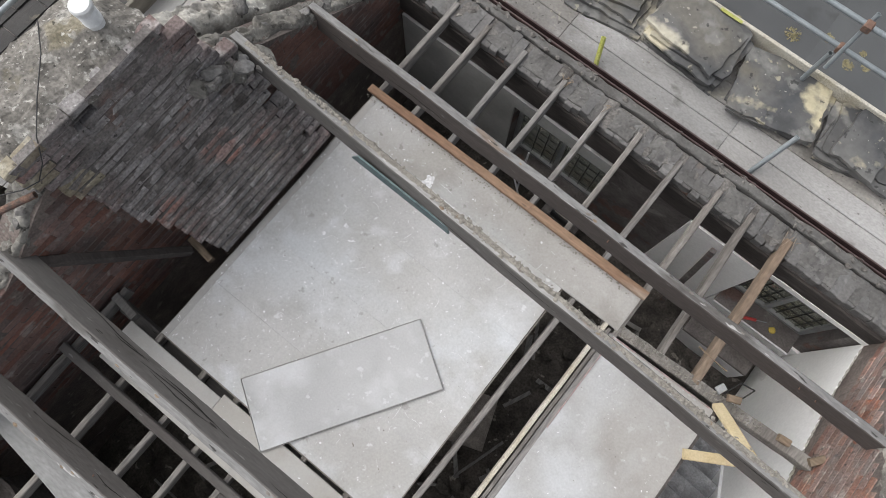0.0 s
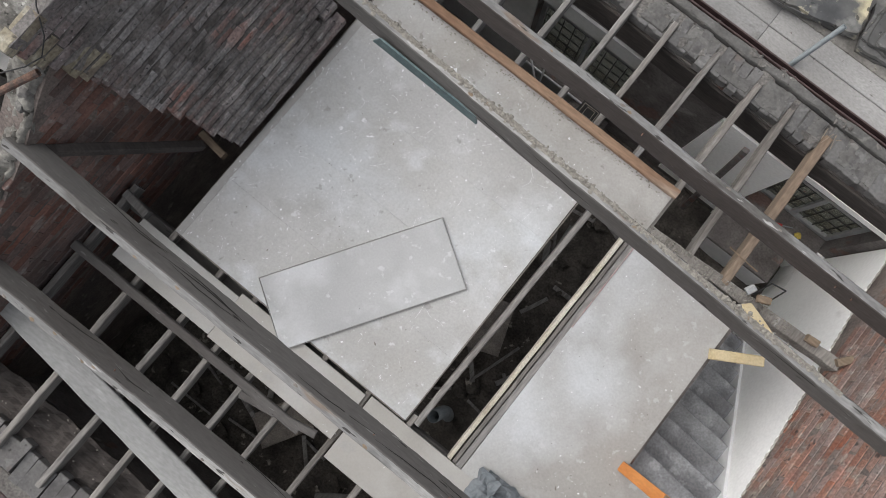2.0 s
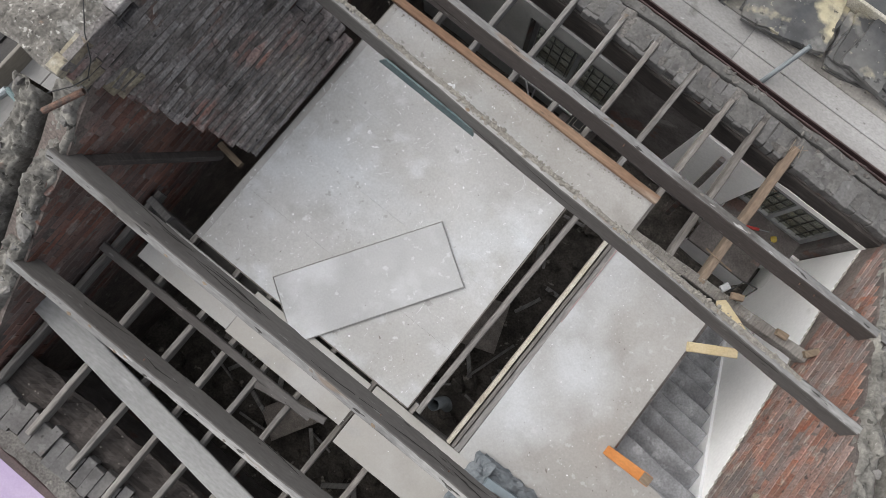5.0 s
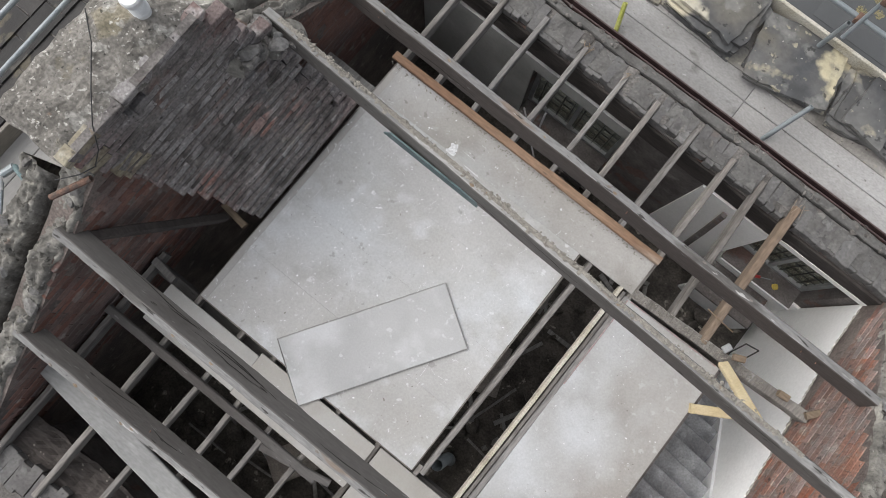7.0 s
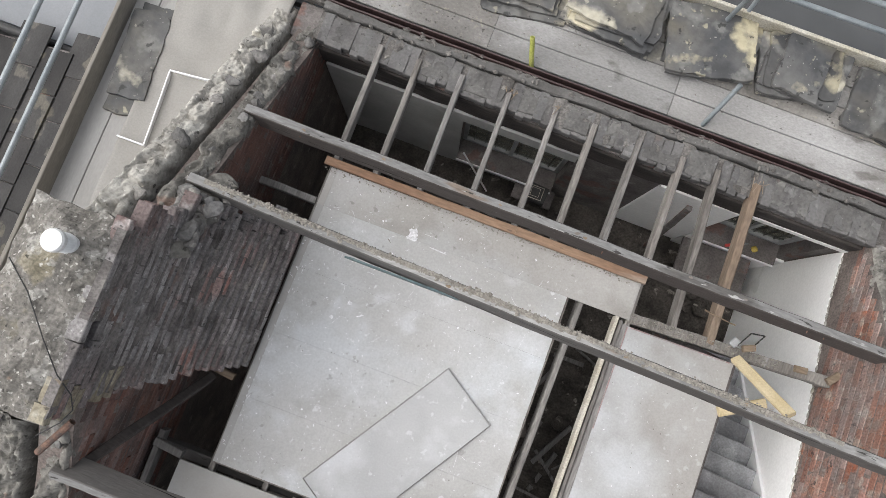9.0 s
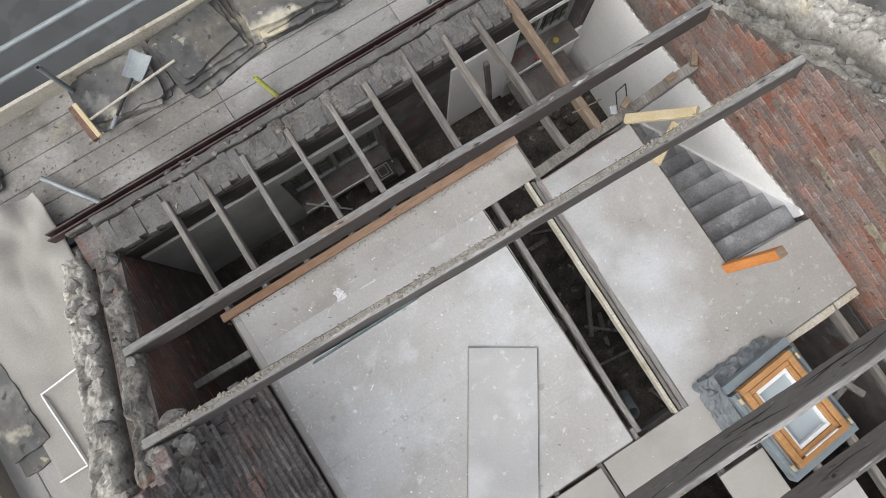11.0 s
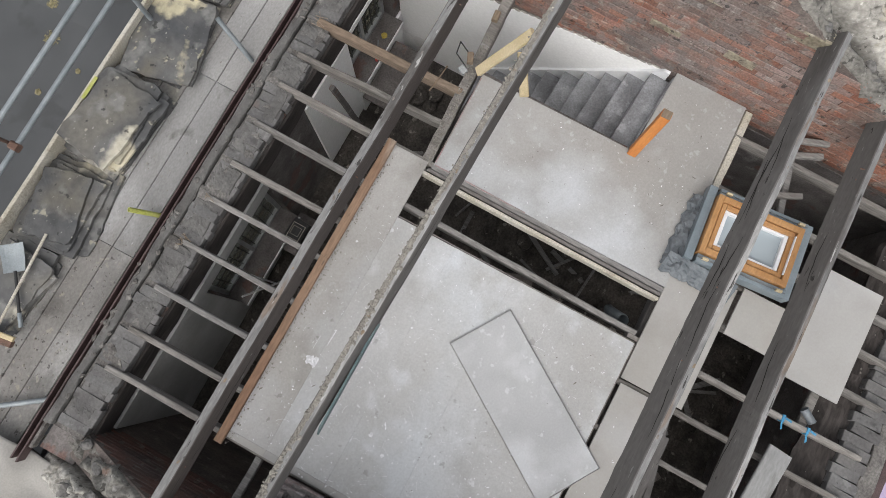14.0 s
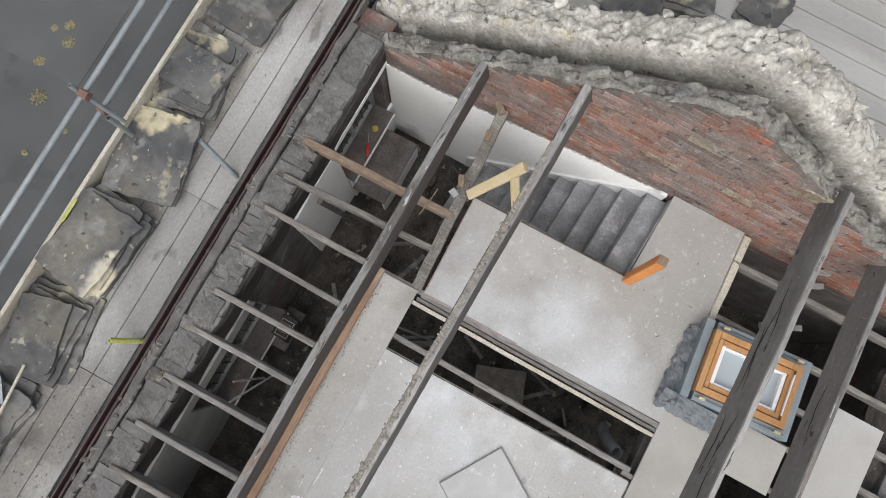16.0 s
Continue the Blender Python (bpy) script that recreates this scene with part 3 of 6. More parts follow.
def ragged(parent, name, material, x0, w, rise, drop, seed, n=260, k=12, skip=(9, 9), rough=1.0):
    """A crest of broken masonry along a gable: lumps, ledges and cracks."""
    b = bmesh.new()
    rows_ = []
    for i in range(n + 1):
        y = YB - 0.3 + (YF - YB + 0.6) * i / n
        row_ = []
        for j in range(k + 1):
            f = j / k
            q = Vector((x0 + w * (f - 0.5), y, seed))
            edge = 1 - abs(2 * f - 1) ** 12
            # broken facets: each piece has a height and a tilt of its own
            u = Vector((q.x * 7.0, q.y * 4.6, seed)) + noise.noise_vector(q * 7.0) * 0.16
            dist, near = noise.voronoi(u)[:2]
            own = noise.noise_vector(near[0] * 2.71)
            v = 0.055 * own.z + 0.07 * ((u.x - near[0].x) * own.x + (u.y - near[0].y) * own.y)
            d2, n2 = noise.voronoi(Vector((q.x * 19, q.y * 15, seed)) + noise.noise_vector(q * 15) * 0.2)[:2]
            v += 0.030 * noise.noise(n2[0] * 3.3) - (0.018 if d2[1] - d2[0] < 0.10 else 0.0)
            v += 0.06 * noise.noise(q * 2.3) + 0.020 * noise.noise(q * 14) + 0.010 * noise.noise(q * 37) - (0.035 if dist[1] - dist[0] < 0.06 else 0.0)
            z = slope(y) + rise * edge - drop * (1 - edge) + rough * v
            dx = (0.035 * noise.noise(q * 4.0) + 0.016 * noise.noise(q * 13)) * rough
            row_.append(b.verts.new((q.x + dx, y + 0.02 * noise.noise(q * 9), z)))
        rows_.append(row_)
    foot = [[b.verts.new((r[s].co.x, r[s].co.y, -0.4 if abs(r[s].co.z) < 9 else 0)) for r in rows_] for s in (0, -1)]
    for i in range(n):
        if skip[0] < rows_[i][0].co.y < skip[1]:
            continue
        for j in range(k):
            b.faces.new((rows_[i][j], rows_[i][j + 1], rows_[i + 1][j + 1], rows_[i + 1][j]))
        if drop > 0.2:
            for s, ft in ((0, foot[0]), (-1, foot[1])):
                b.faces.new((rows_[i][s], rows_[i + 1][s], ft[i + 1], ft[i]))
    for v in [v for v in b.verts if not v.link_faces]:
        b.verts.remove(v)
    for e in b.edges:
        e.smooth = len(e.link_faces) < 2 or e.calc_face_angle(0) < 0.20
    return smooth(part(name, b, material, parent))


def gable(name, label, xin, out, zmin, stock, keep, span):
    """A gable of separate bricks before a core of mortar; those beyond the keep stretch are one mesh."""
    w = thing(name, label, "wall", kind="structure")
    ys = np.linspace(YB - 0.3, YF + 0.3, 40)
    b = bmesh.new()
    prism(b, [(YF + 0.3, -5.4), (YB - 0.3, -5.4)] + [(y, slope(y) - 0.06) for y in ys], "x", xin + out * 0.001, xin + out * (0.17 if out > 0 else 0.24))
    part("masonry", b, GABLEMORTAR, w)
    rest, count, row = bmesh.new(), 0, 0
    z = zmin
    while z < 1.9:
        y = YB + (0.11 if row % 2 else 0.0)
        while y < YF:
            if span(y, z) and z + 0.035 < min(slope(y - 0.1), slope(y + 0.1)) - 0.02:
                jut = rng.uniform(-0.003, 0.004)
                m = pose(xin + out * (0.047 - jut), y, z + rng.uniform(-0.003, 0.003), rng.uniform(-1, 1), rng.uniform(-2, 2), 90 + rng.uniform(-1.5, 1.5))
                if count < 300 and keep(y, z):
                    piece("brick", rng.choice(stock), w, m)
                    count += 1
                else:
                    n0 = len(rest.verts)
                    rest.from_mesh(rng.choice(stock))
                    rest.verts.ensure_lookup_table()
                    bmesh.ops.transform(rest, matrix=m, verts=rest.verts[n0:])
            y += 0.227
        z += 0.078
        row += 1
    part("far_brickwork", rest, stock[0].materials[0], w, kind="stuff")
    # broken stones and mortar along the bared head
    ragged(w, "head_rubble", HEADSTONE, xin + out * (0.088 if out > 0 else 0.11), 0.165 if out > 0 else 0.20, 0.0, 0.10, xin)
    y = YB - 0.2
    while y < YF + 0.25:
        s = rng.uniform(0.03, 0.07)
        piece("stone", rng.choice(STONES), w, pose(xin + out * rng.uniform(0.05, 0.14), y, slope(y) - 0.015, rng.uniform(-30, 30), rng.uniform(-30, 30), rng.uniform(0, 360)) @ Matrix.Diagonal((s, s * rng.uniform(0.8, 1.4), s * 0.6, 1)))
        y += rng.uniform(0.06, 0.3)
    return w


wall_right = gable("wall_right", "red brick gable wall with sooty patches and broken head", XR, 1, -0.30, RED_BRICKS, lambda y, z: y > -0.6, lambda y, z: z > -0.32 + 0.04)
wall_left = gable("wall_left", "sooty red brick gable wall broken at its head", XL, -1, -0.62, SOOT_BRICKS, lambda y, z: y < 0.9, lambda y, z: not (0.85 < y < 1.9 and z > 0.2))
for y, z, a, c in ((-0.02, 1.25, 0.17, 0.085), (0.82, 1.20, 0.13, 0.085), (0.94, 0.52, 0.13, 0.08), (0.27, 0.62, 0.12, 0.07)):
    piece("stone", rng.choice(YELLOW_BRICKS), wall_right, pose(XR + 0.044, y, z, rng.uniform(-4, 4), 0, 90 + rng.uniform(-2, 2)) @ Matrix.Diagonal((a / 0.10, 1, c / 0.04, 1)))
# plaster on the right gable, down the stair
b = bmesh.new()
prism(b, [(YF, LOW), (YF, -0.50), (3.1, -0.48), (2.35, -0.34), (2.0, -0.27), (1.3, -0.17), (0.72, -0.07), (0.72, LOW)], "x", XR - 0.014, XR + 0.019)
part("plaster", b, PLASTER, wall_right, "white plaster with a torn upper edge")
b = bmesh.new()
for k in range(40):
    f = k / 39
    y = 0.72 + f * (YF - 0.8)
    z = np.interp(y, [0.72, 1.3, 2.0, 2.35, 3.1, 3.7], [-0.07, -0.17, -0.27, -0.34, -0.48, -0.5])
    rock(b, (XR - 0.008, y, z + 0.01), (0.012, 0.05, 0.018), k, 0.5, 1)
part("plaster_edge", b, LIME, wall_right)
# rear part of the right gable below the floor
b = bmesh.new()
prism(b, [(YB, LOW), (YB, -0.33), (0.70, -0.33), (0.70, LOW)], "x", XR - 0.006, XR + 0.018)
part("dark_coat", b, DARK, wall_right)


def verge(name, label, x0, w, rise, seed, material, skip=(9, 9)):
    """The ragged ridge of mortared rubble that once lay under the roof edge."""
    v = thing(name, label, "coping", kind="structure")
    ragged(v, "mortar", material, x0, w, rise, 0.42, seed, 420, 22, skip, 0.9)
    y = YB - 0.2
    r = random.Random(seed)
    while y < YF + 0.2:
        if not skip[0] < y < skip[1]:
            s = r.uniform(0.04, 0.09)
            piece("stone", r.choice(LIMES if x0 > 0 else STONES), v, pose(x0 + r.uniform(-0.42, 0.42) * w, y, slope(y) + rise - 0.01, r.uniform(-30, 30), r.uniform(-30, 30), r.uniform(0, 360)) @ Matrix.Diagonal((s, s * r.uniform(0.8, 1.6), s * 0.5, 1)))
        y += r.uniform(0.20, 0.55)
    return v


verge("verge_right", "ragged ridge of pale mortared rubble along the gable", XR + 0.50, 0.36, 0.08, 5, LIME)
verge("verge_left", "ragged ridge of pale mortared rubble along the gable", XL - 0.43, 0.26, 0.03, 9, LIME, (-9, 1.42))
verge("verge_left_back", "ragged ridge of grey rubble behind the chimney", XL - 0.43, 0.26, 0.03, 9, HEADSTONE, (0.1, 9))

# ---------------- the chimney ----------------
chimney = thing("chimney", "sooty brick chimney breast stepping outward under a mortared stack", "chimney")
def breast(i):
    """Height, face and ends of one course, counted from the top."""
    return 1.95 - 0.076 * i, -1.885 + 0.53 * (i / 24) ** 1.9, 0.29 + 0.0175 * i + 0.02 * noise.noise((i * 0.9, 3, 1)), min(1.50 + 0.024 * i, 1.96)


for i in range(25):
    z, x, y0, y1 = breast(i)
    y = y0 + rng.uniform(-0.03, 0.02)
    while y < y1:
        L = rng.choice((0.108, 0.16, 0.215, 0.215))
        if not (i == 1 and 0.74 < y + L / 2 < 0.92) and not (rng.random() < 0.02):
            m = pose(x - 0.05 + rng.uniform(-0.004, 0.003), y + L / 2, z + rng.uniform(-0.003, 0.003), rng.uniform(-1, 1), rng.uniform(-3, 3), 90 + rng.uniform(-1, 1))
            piece("brick", rng.choice(YELLOW_BRICKS if i < 8 and y < 0.62 - 0.03 * i and rng.random() < 0.4 else BREAST_BRICKS), chimney, m @ Matrix.Diagonal((L / 0.225, 1, rng.uniform(0.96, 1.04), 1)))
        y += L + rng.uniform(0.004, 0.009)
outline = [(breast(i)[1] - (0.004 if i < 14 else 0.010), breast(i)[0] + d) for i in range(25) for d in (0.038, -0.036)]
for k, (y0, y1) in enumerate(((0.33, 0.74), (0.74, 0.92), (0.92, 1.52))):
    b = bmesh.new()
    face = [(x - (0.05 if k == 1 and z > 1.83 else 0.0), z) for x, z in outline if z < 1.9 or k != 1]
    front = [(y0 + 0.0175 * 24 * (1.95 - z) / 1.83 if k == 0 else y0, x, z) for x, z in face]
    back = [(y1 + 0.017 * 24 * (1.95 - z) / 1.83 - 0.03 if k == 2 else y1, x, z) for x, z in face]
    rows_ = []
    for side in (front, back):
        rows_.append([b.verts.new((x, min(y, 0.735) if side is front and k == 0 else y, z)) for y, x, z in side] + [b.verts.new((XL - 0.02, side[-1][0] if not (side is front and k == 0) else 0.72, face[-1][1])), b.verts.new((XL - 0.02, side[0][0], face[0][1]))])
    n = len(rows_[0])
    for q in range(n):
        b.faces.new((rows_[0][q], rows_[0][(q + 1) % n], rows_[1][(q + 1) % n], rows_[1][q]))
    b.faces.new(rows_[0])
    b.faces.new(rows_[1][::-1])
    bmesh.ops.triangulate(b, faces=[f for f in b.faces if len(f.verts) > 4])
    part("core", b, BREASTMORTAR, chimney)
b = bmesh.new()
n1, n2 = 34, 22
grid = []
for i in range(n1 + 1):
    row_ = []
    for j in range(n2 + 1):
        y, x = 0.27 + 1.25 * i / n1, -2.50 + 0.60 * j / n2
        ey, ex = min(i, n1 - i) / n1, min(j, n2 - j) / n2
        q = Vector((x, y, 0))
        z = 1.955 + 0.06 * min(1, 4 * min(ex, ey * 1.8)) + 0.03 * noise.noise(q * 5) + 0.02 * noise.noise(q * 17)
        d = math.hypot(x + 2.13, y - 1.30)
        z += 0.07 * max(0, 1 - d / 0.2)
        row_.append(b.verts.new((x + 0.025 * noise.noise(q * 6), y + 0.03 * noise.noise(q * 6.5), z)))
    grid.append(row_)
for r0, r1 in zip(grid, grid[1:]):
    for j in range(n2):
        b.faces.new((r0[j], r0[j + 1], r1[j + 1], r1[j]))
edge = [v for v in grid[0]] + [r[-1] for r in grid[1:]] + [v for v in grid[-1][-2::-1]] + [r[0] for r in grid[-2:0:-1]]
low = [b.verts.new((v.co.x * 1.0 + 0.01 * noise.noise(v.co * 9), v.co.y, 1.915 + 0.025 * noise.noise(v.co * 8))) for v in edge]
for k in range(len(edge)):
    b.faces.new((edge[k], low[k], low[(k + 1) % len(low)], edge[(k + 1) % len(edge)]))
cap = part("flaunching", b, FLAUNCH, chimney, "lichen-flecked mortar cap")
b = bmesh.new()
prism(b, [(-2.48, 0.30), (-1.97, 0.30), (-1.97, 1.49), (-2.48, 1.49)], "z", -5.4, 1.82)
prism(b, [(-2.47, 0.31), (-1.95, 0.31), (-1.95, 1.48), (-2.47, 1.48)], "z", 1.83, 1.95)
part("chimney_shaft", b, STONE, chimney, "outer stone stack")
pot = thing("flue_terminal", "round white metal flue terminal set in the chimney cap", "chimney pot", at=(-2.13, 1.30, 2.0))
b = bmesh.new()
prof = [(0.052, 0.0), (0.052, 0.10)]
for k in range(6):
    prof += [(0.060, 0.10 + 0.018 * k), (0.054, 0.110 + 0.018 * k)]
prof += [(0.066, 0.21), (0.068, 0.245), (0.060, 0.258), (0.0005, 0.262)]
loops = [[b.verts.new((-2.13 + r * math.cos(q), 1.30 + r * math.sin(q), 2.0 + h)) for q in (2 * math.pi * k / 24 for k in range(24))] for r, h in prof]
for l0, l1 in zip(loops, loops[1:]):
    for k in range(24):
        b.faces.new((l0[k], l0[(k + 1) % 24], l1[(k + 1) % 24], l1[k]))
part("cowl", b, POT, pot)

# broken bricks and mortar where the breast meets the gable head
r = random.Random(8)
for k in range(34):
    y = r.uniform(1.50, 2.08)
    s_ = r.uniform(0.03, 0.085)
    piece("stone", r.choice(STONES), chimney, pose(r.uniform(-2.02, -1.70), y, slope(y) + r.uniform(-0.10, 0.06), r.uniform(-40, 40), r.uniform(-40, 40), r.uniform(0, 360)) @ Matrix.Diagonal((s_, s_ * 1.2, s_ * 0.6, 1)))
for k in range(9):
    y = 1.48 + 0.07 * k
    b = bmesh.new()
    rock(b, (-1.86, y, slope(y) - 0.10), (0.14, 0.09, 0.10), 60 + k, 0.6, 2)
    part("broken_block", b, HEADSTONE, chimney)
# ---------------- joists ----------------
def timber(name, label, p0, p1, w, h, material, group="", category="joist", n=14, wob=0.006, ch=0.008, taper=1.0):
    b = bmesh.new()
    bar(b, p0, p1, w, h, n, wob, ch, True, taper)
    return tagged(part(name, b, material), label, category, group)


TANJOIST = surface("stained_tan_joist", (0.175, 0.128, 0.092), (0.235, 0.185, 0.14), 4, 0.85, 0.35, 60, (1, 0.2, 1), (((0.27, 0.135, 0.062), 1.6, 0.50, 0.85, 0.1), ((0.14, 0.11, 0.09), 9, 0.60, 0.6)), fine=0.25)
for k, x in enumerate(JOISTS_F):
    last = k >= 8
    m = TANJOIST if k == 9 else JOIST
    w = 0.07 if k == 9 else 0.052
    timber("floor_joist", "orange-brown stained timber floor joist" if k == 9 else "narrow grey weathered floor joist", (x + (0.03 if k == 9 else 0), YF + 0.17, -0.028), (x + (0.06 if last else -0.065 if k == 6 else 0.0), 2.30 if last else -0.12, -0.028), w, 0.15, m, "front floor joists")
JOISTS_B = [-1.86, -1.35, -0.86, -0.50, -0.14, 0.235, 0.68, 1.08, 1.55, 1.95, 2.30, 2.70, 3.22]
for x in JOISTS_B:
    timber("floor_joist", "narrow grey weathered floor joist over the dark back room", (x, -0.06, -0.030), (x + rng.uniform(-0.02, 0.02), YB - 0.15, -0.030), 0.05, 0.14, JOIST, "back floor joists")
timber("trimmer", "rough grey trimmer beam at the stair head", (1.62, 2.270, -0.026), (3.49, 2.355, -0.06), 0.095, 0.17, JOIST, n=22, wob=0.012)
timber("back_trimmer", "pale cream-flecked trimmer behind the landing", (1.53, -0.215, -0.03), (3.49, -0.165, -0.03), 0.075, 0.15, CREAMY, n=14)
timber("centre_bearer", "dark timber bearer under the boards", (XL, -0.22, -0.18), (1.5, -0.2, -0.18), 0.09, 0.15, BEAM)

# ---------------- purlins ----------------
def purlin(label, p0, p1, w, h, cant, split, seed, side):
    """A purlin set square to the roof slope: a thin top face and a deep side that leans upward, with drying cracks, knots and nails."""
    t = thing("purlin", label, "purlin", "roof purlins", at=p0)
    a, c = Vector(p0), Vector(p1)
    spin = Matrix.Translation(a) @ Matrix.Rotation(radians(cant), 4, (c - a).normalized()) @ Matrix.Translation(-a)
    b = bmesh.new()
    bar(b, p0, p1, w, h, 110, 0.004, 0.007)
    for v in b.verts:
        q = v.co * 1.0
        v.co += Vector((0, noise.noise((q.x * 0.8, seed, 0)) * 0.012, noise.noise((q.x * 1.1, seed, 4)) * 0.008))
        if noise.noise((q.x * 3.0, q.z * 9, seed)) > 0.38:
            v.co += noise.noise_vector(q * 11) * 0.006
    bmesh.ops.transform(b, matrix=spin, verts=b.verts)
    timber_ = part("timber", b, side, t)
    # upward faces take the paler timber, so light from above is in their colour
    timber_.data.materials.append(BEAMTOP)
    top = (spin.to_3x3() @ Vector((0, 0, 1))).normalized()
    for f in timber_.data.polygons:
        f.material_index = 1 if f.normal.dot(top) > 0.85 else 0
    r = random.Random(seed)
    face = -1 if cant < 0 else 1
    # long drying cracks on the upturned side: flat strips, their inner shade painted near-black
    for k in range(split):
        f = r.uniform(0.04, 0.82)
        n, L = 9, r.uniform(0.05, 0.14)
        depth = r.uniform(0.25, 0.8) * h
        b = bmesh.new()
        row = []
        for i in range(n + 1):
            u = i / n
            q = a.lerp(c, f + L * u) + Vector((0, face * (w / 2 + 0.0035), -depth + 0.02 * math.sin(u * 3 + k) + r.uniform(-0.004, 0.004)))
            thick = 0.0035 * math.sin(math.pi * min(max(u, 0.03), 0.97)) + 0.0006
            row.append((b.verts.new(spin @ (q + Vector((0, 0, thick)))), b.verts.new(spin @ (q - Vector((0, 0, thick))))))
        for (v0, v1), (v2, v3) in zip(row, row[1:]):
            b.faces.new((v0, v1, v3, v2))
        part("crack", b, CRACK, t, "dark drying crack")
    for k in range(9):
        q = a.lerp(c, r.uniform(0.06, 0.94))
        b = bmesh.new()
        y = r.choice((-1, 1)) * w * 0.5
        tube(b, spin @ (q + Vector((0, y * 0.96, -h * r.uniform(0.15, 0.6)))), spin @ (q + Vector((0, y * 1.4, -h * 0.3))), 0.005, 7, False)
        part("nail", b, RUST, t)
    for k in range(8):
        q = spin @ (a.lerp(c, r.uniform(0.06, 0.94)) + Vector((0, r.uniform(-0.25, 0.25) * w, 0.001)))
        b = bmesh.new()
        rock(b, q, (0.026, 0.016, 0.005), seed + k, 0.4, 1)
        part("knot", b, TAN if k % 2 else RIM, t)
    return t


CRACK = surface("shadowed_crack", (0.010, 0.009, 0.008), (0.018, 0.016, 0.014), 20, 0.95, 0.2, 60)
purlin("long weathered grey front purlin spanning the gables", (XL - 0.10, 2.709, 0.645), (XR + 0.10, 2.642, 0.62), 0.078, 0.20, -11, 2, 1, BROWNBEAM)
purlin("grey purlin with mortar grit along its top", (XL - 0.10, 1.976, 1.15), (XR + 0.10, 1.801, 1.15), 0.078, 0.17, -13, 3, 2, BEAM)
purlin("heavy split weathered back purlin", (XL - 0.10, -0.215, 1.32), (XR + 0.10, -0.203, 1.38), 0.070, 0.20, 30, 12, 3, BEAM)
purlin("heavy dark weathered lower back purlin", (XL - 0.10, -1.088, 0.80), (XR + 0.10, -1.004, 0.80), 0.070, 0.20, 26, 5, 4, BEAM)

# ---------------- boards on the joists ----------------
deck = thing("floor_deck", "pale dusty floor panels with white plaster smears", "floor", kind="structure")


def panel(x0, x1, y0, y1, z=0.0, m=BOARD, turn=0.0, parent=None, th=0.022, name="panel"):
    b = bmesh.new()
    bar(b, (-(x1 - x0) / 2, 0, 0), ((x1 - x0) / 2, 0, 0), y1 - y0, th, 6, 0.0015, 0.003)
    ob = part(name, b, m, parent if parent else deck)
    ob.matrix_basis = pose((x0 + x1) / 2, (y0 + y1) / 2, z, 0, 0, turn)
    return ob


G = 0.0005


def left_edge(y):
    return -1.353 + 0.003 * (y + 0.14)


for y0, y1, x1, m in ((-0.14, 0.46, 1.034, BOARD), (0.46, 1.06, 1.032, BOARD), (1.06, 1.66, 1.030, BOARD), (1.66, 2.243, 1.028, BOARD), (2.243, 2.598, 1.608, BOARD_F)):
    q = bmesh.new()
    z = rng.uniform(-0.0005, 0.0005)
    prism(q, [(left_edge(y0) + 0.062, y0 + G), (x1, y0 + G), (x1, y1 - G), (left_edge(y1) + 0.062, y1 - G)], "z", -0.022, z)
    part("panel", q, m, deck)
    q = bmesh.new()
    prism(q, [(left_edge(y0), y0 + G), (left_edge(y0) + 0.061, y0 + G), (left_edge(y1) + 0.061, y1 - G), (left_edge(y1), y1 - G)], "z", -0.022, z + 0.0008)
    part("edge_strip", q, BOARD_TAN, deck, "bare tan edge strip")
for x0, x1, y0, y1 in ((1.036, 1.046, -0.14, 2.24), (-1.34, 1.03, -0.151, -0.141)):
    q = bmesh.new()
    box(q, x0, x1, y0, y1, -0.045, -0.001, 0.002, 0.002, 16)
    part("rim", q, RIM, deck)
# plaster splashes and scuffs trodden on the boards
r = random.Random(4)
SPLASH = surface("dried_plaster", (0.56, 0.56, 0.57), (0.68, 0.68, 0.69), 20, 0.85, 0.1, 60)
q = bmesh.new()


def splash(bm, x, y, size, long, turn, z=0.0012):
    k = 9
    c, s = math.cos(turn), math.sin(turn)
    pts = []
    for i in range(k):
        t = 2 * math.pi * i / k
        d = size * (0.55 + 0.75 * r.random())
        u, w = d * math.cos(t) * long, d * math.sin(t)
        pts.append((x + u * c - w * s, y + u * s + w * c))
    prism(bm, pts, "z", z - 0.002, z + r.uniform(0, 0.0012))


for i in range(720):
    x = -1.34 + 2.34 * r.random() ** 1.3
    size, long = r.choice((0.0015, 0.002, 0.002, 0.003, 0.003, 0.004, 0.005, 0.008)), r.choice((1, 1, 1.5, 3, 8))
    splash(q, x, r.uniform(-0.12, 2.55), min(size, 0.012 / long), long, r.uniform(0, 3.14))
for i in range(24):
    # drips run down the old lie of the panels
    splash(q, r.uniform(-1.2, 0.6), r.uniform(0.2, 2.0), r.choice((0.0012, 0.0016)), r.uniform(8, 20), 2.3 + r.uniform(-0.25, 0.25))
for i in range(40):
    splash(q, -1.29 + r.uniform(-0.02, 0.05), r.uniform(-0.1, 1.7), r.choice((0.002, 0.004)), r.choice((3, 6)), r.uniform(1.2, 1.9))
for i in range(6):
    splash(q, -0.43 + r.uniform(-0.05, 0.05), 2.28 + r.uniform(-0.04, 0.04), 0.035, 1, r.uniform(0, 3))
splash(q, -0.18, 2.225, 0.007, 14, -0.05)
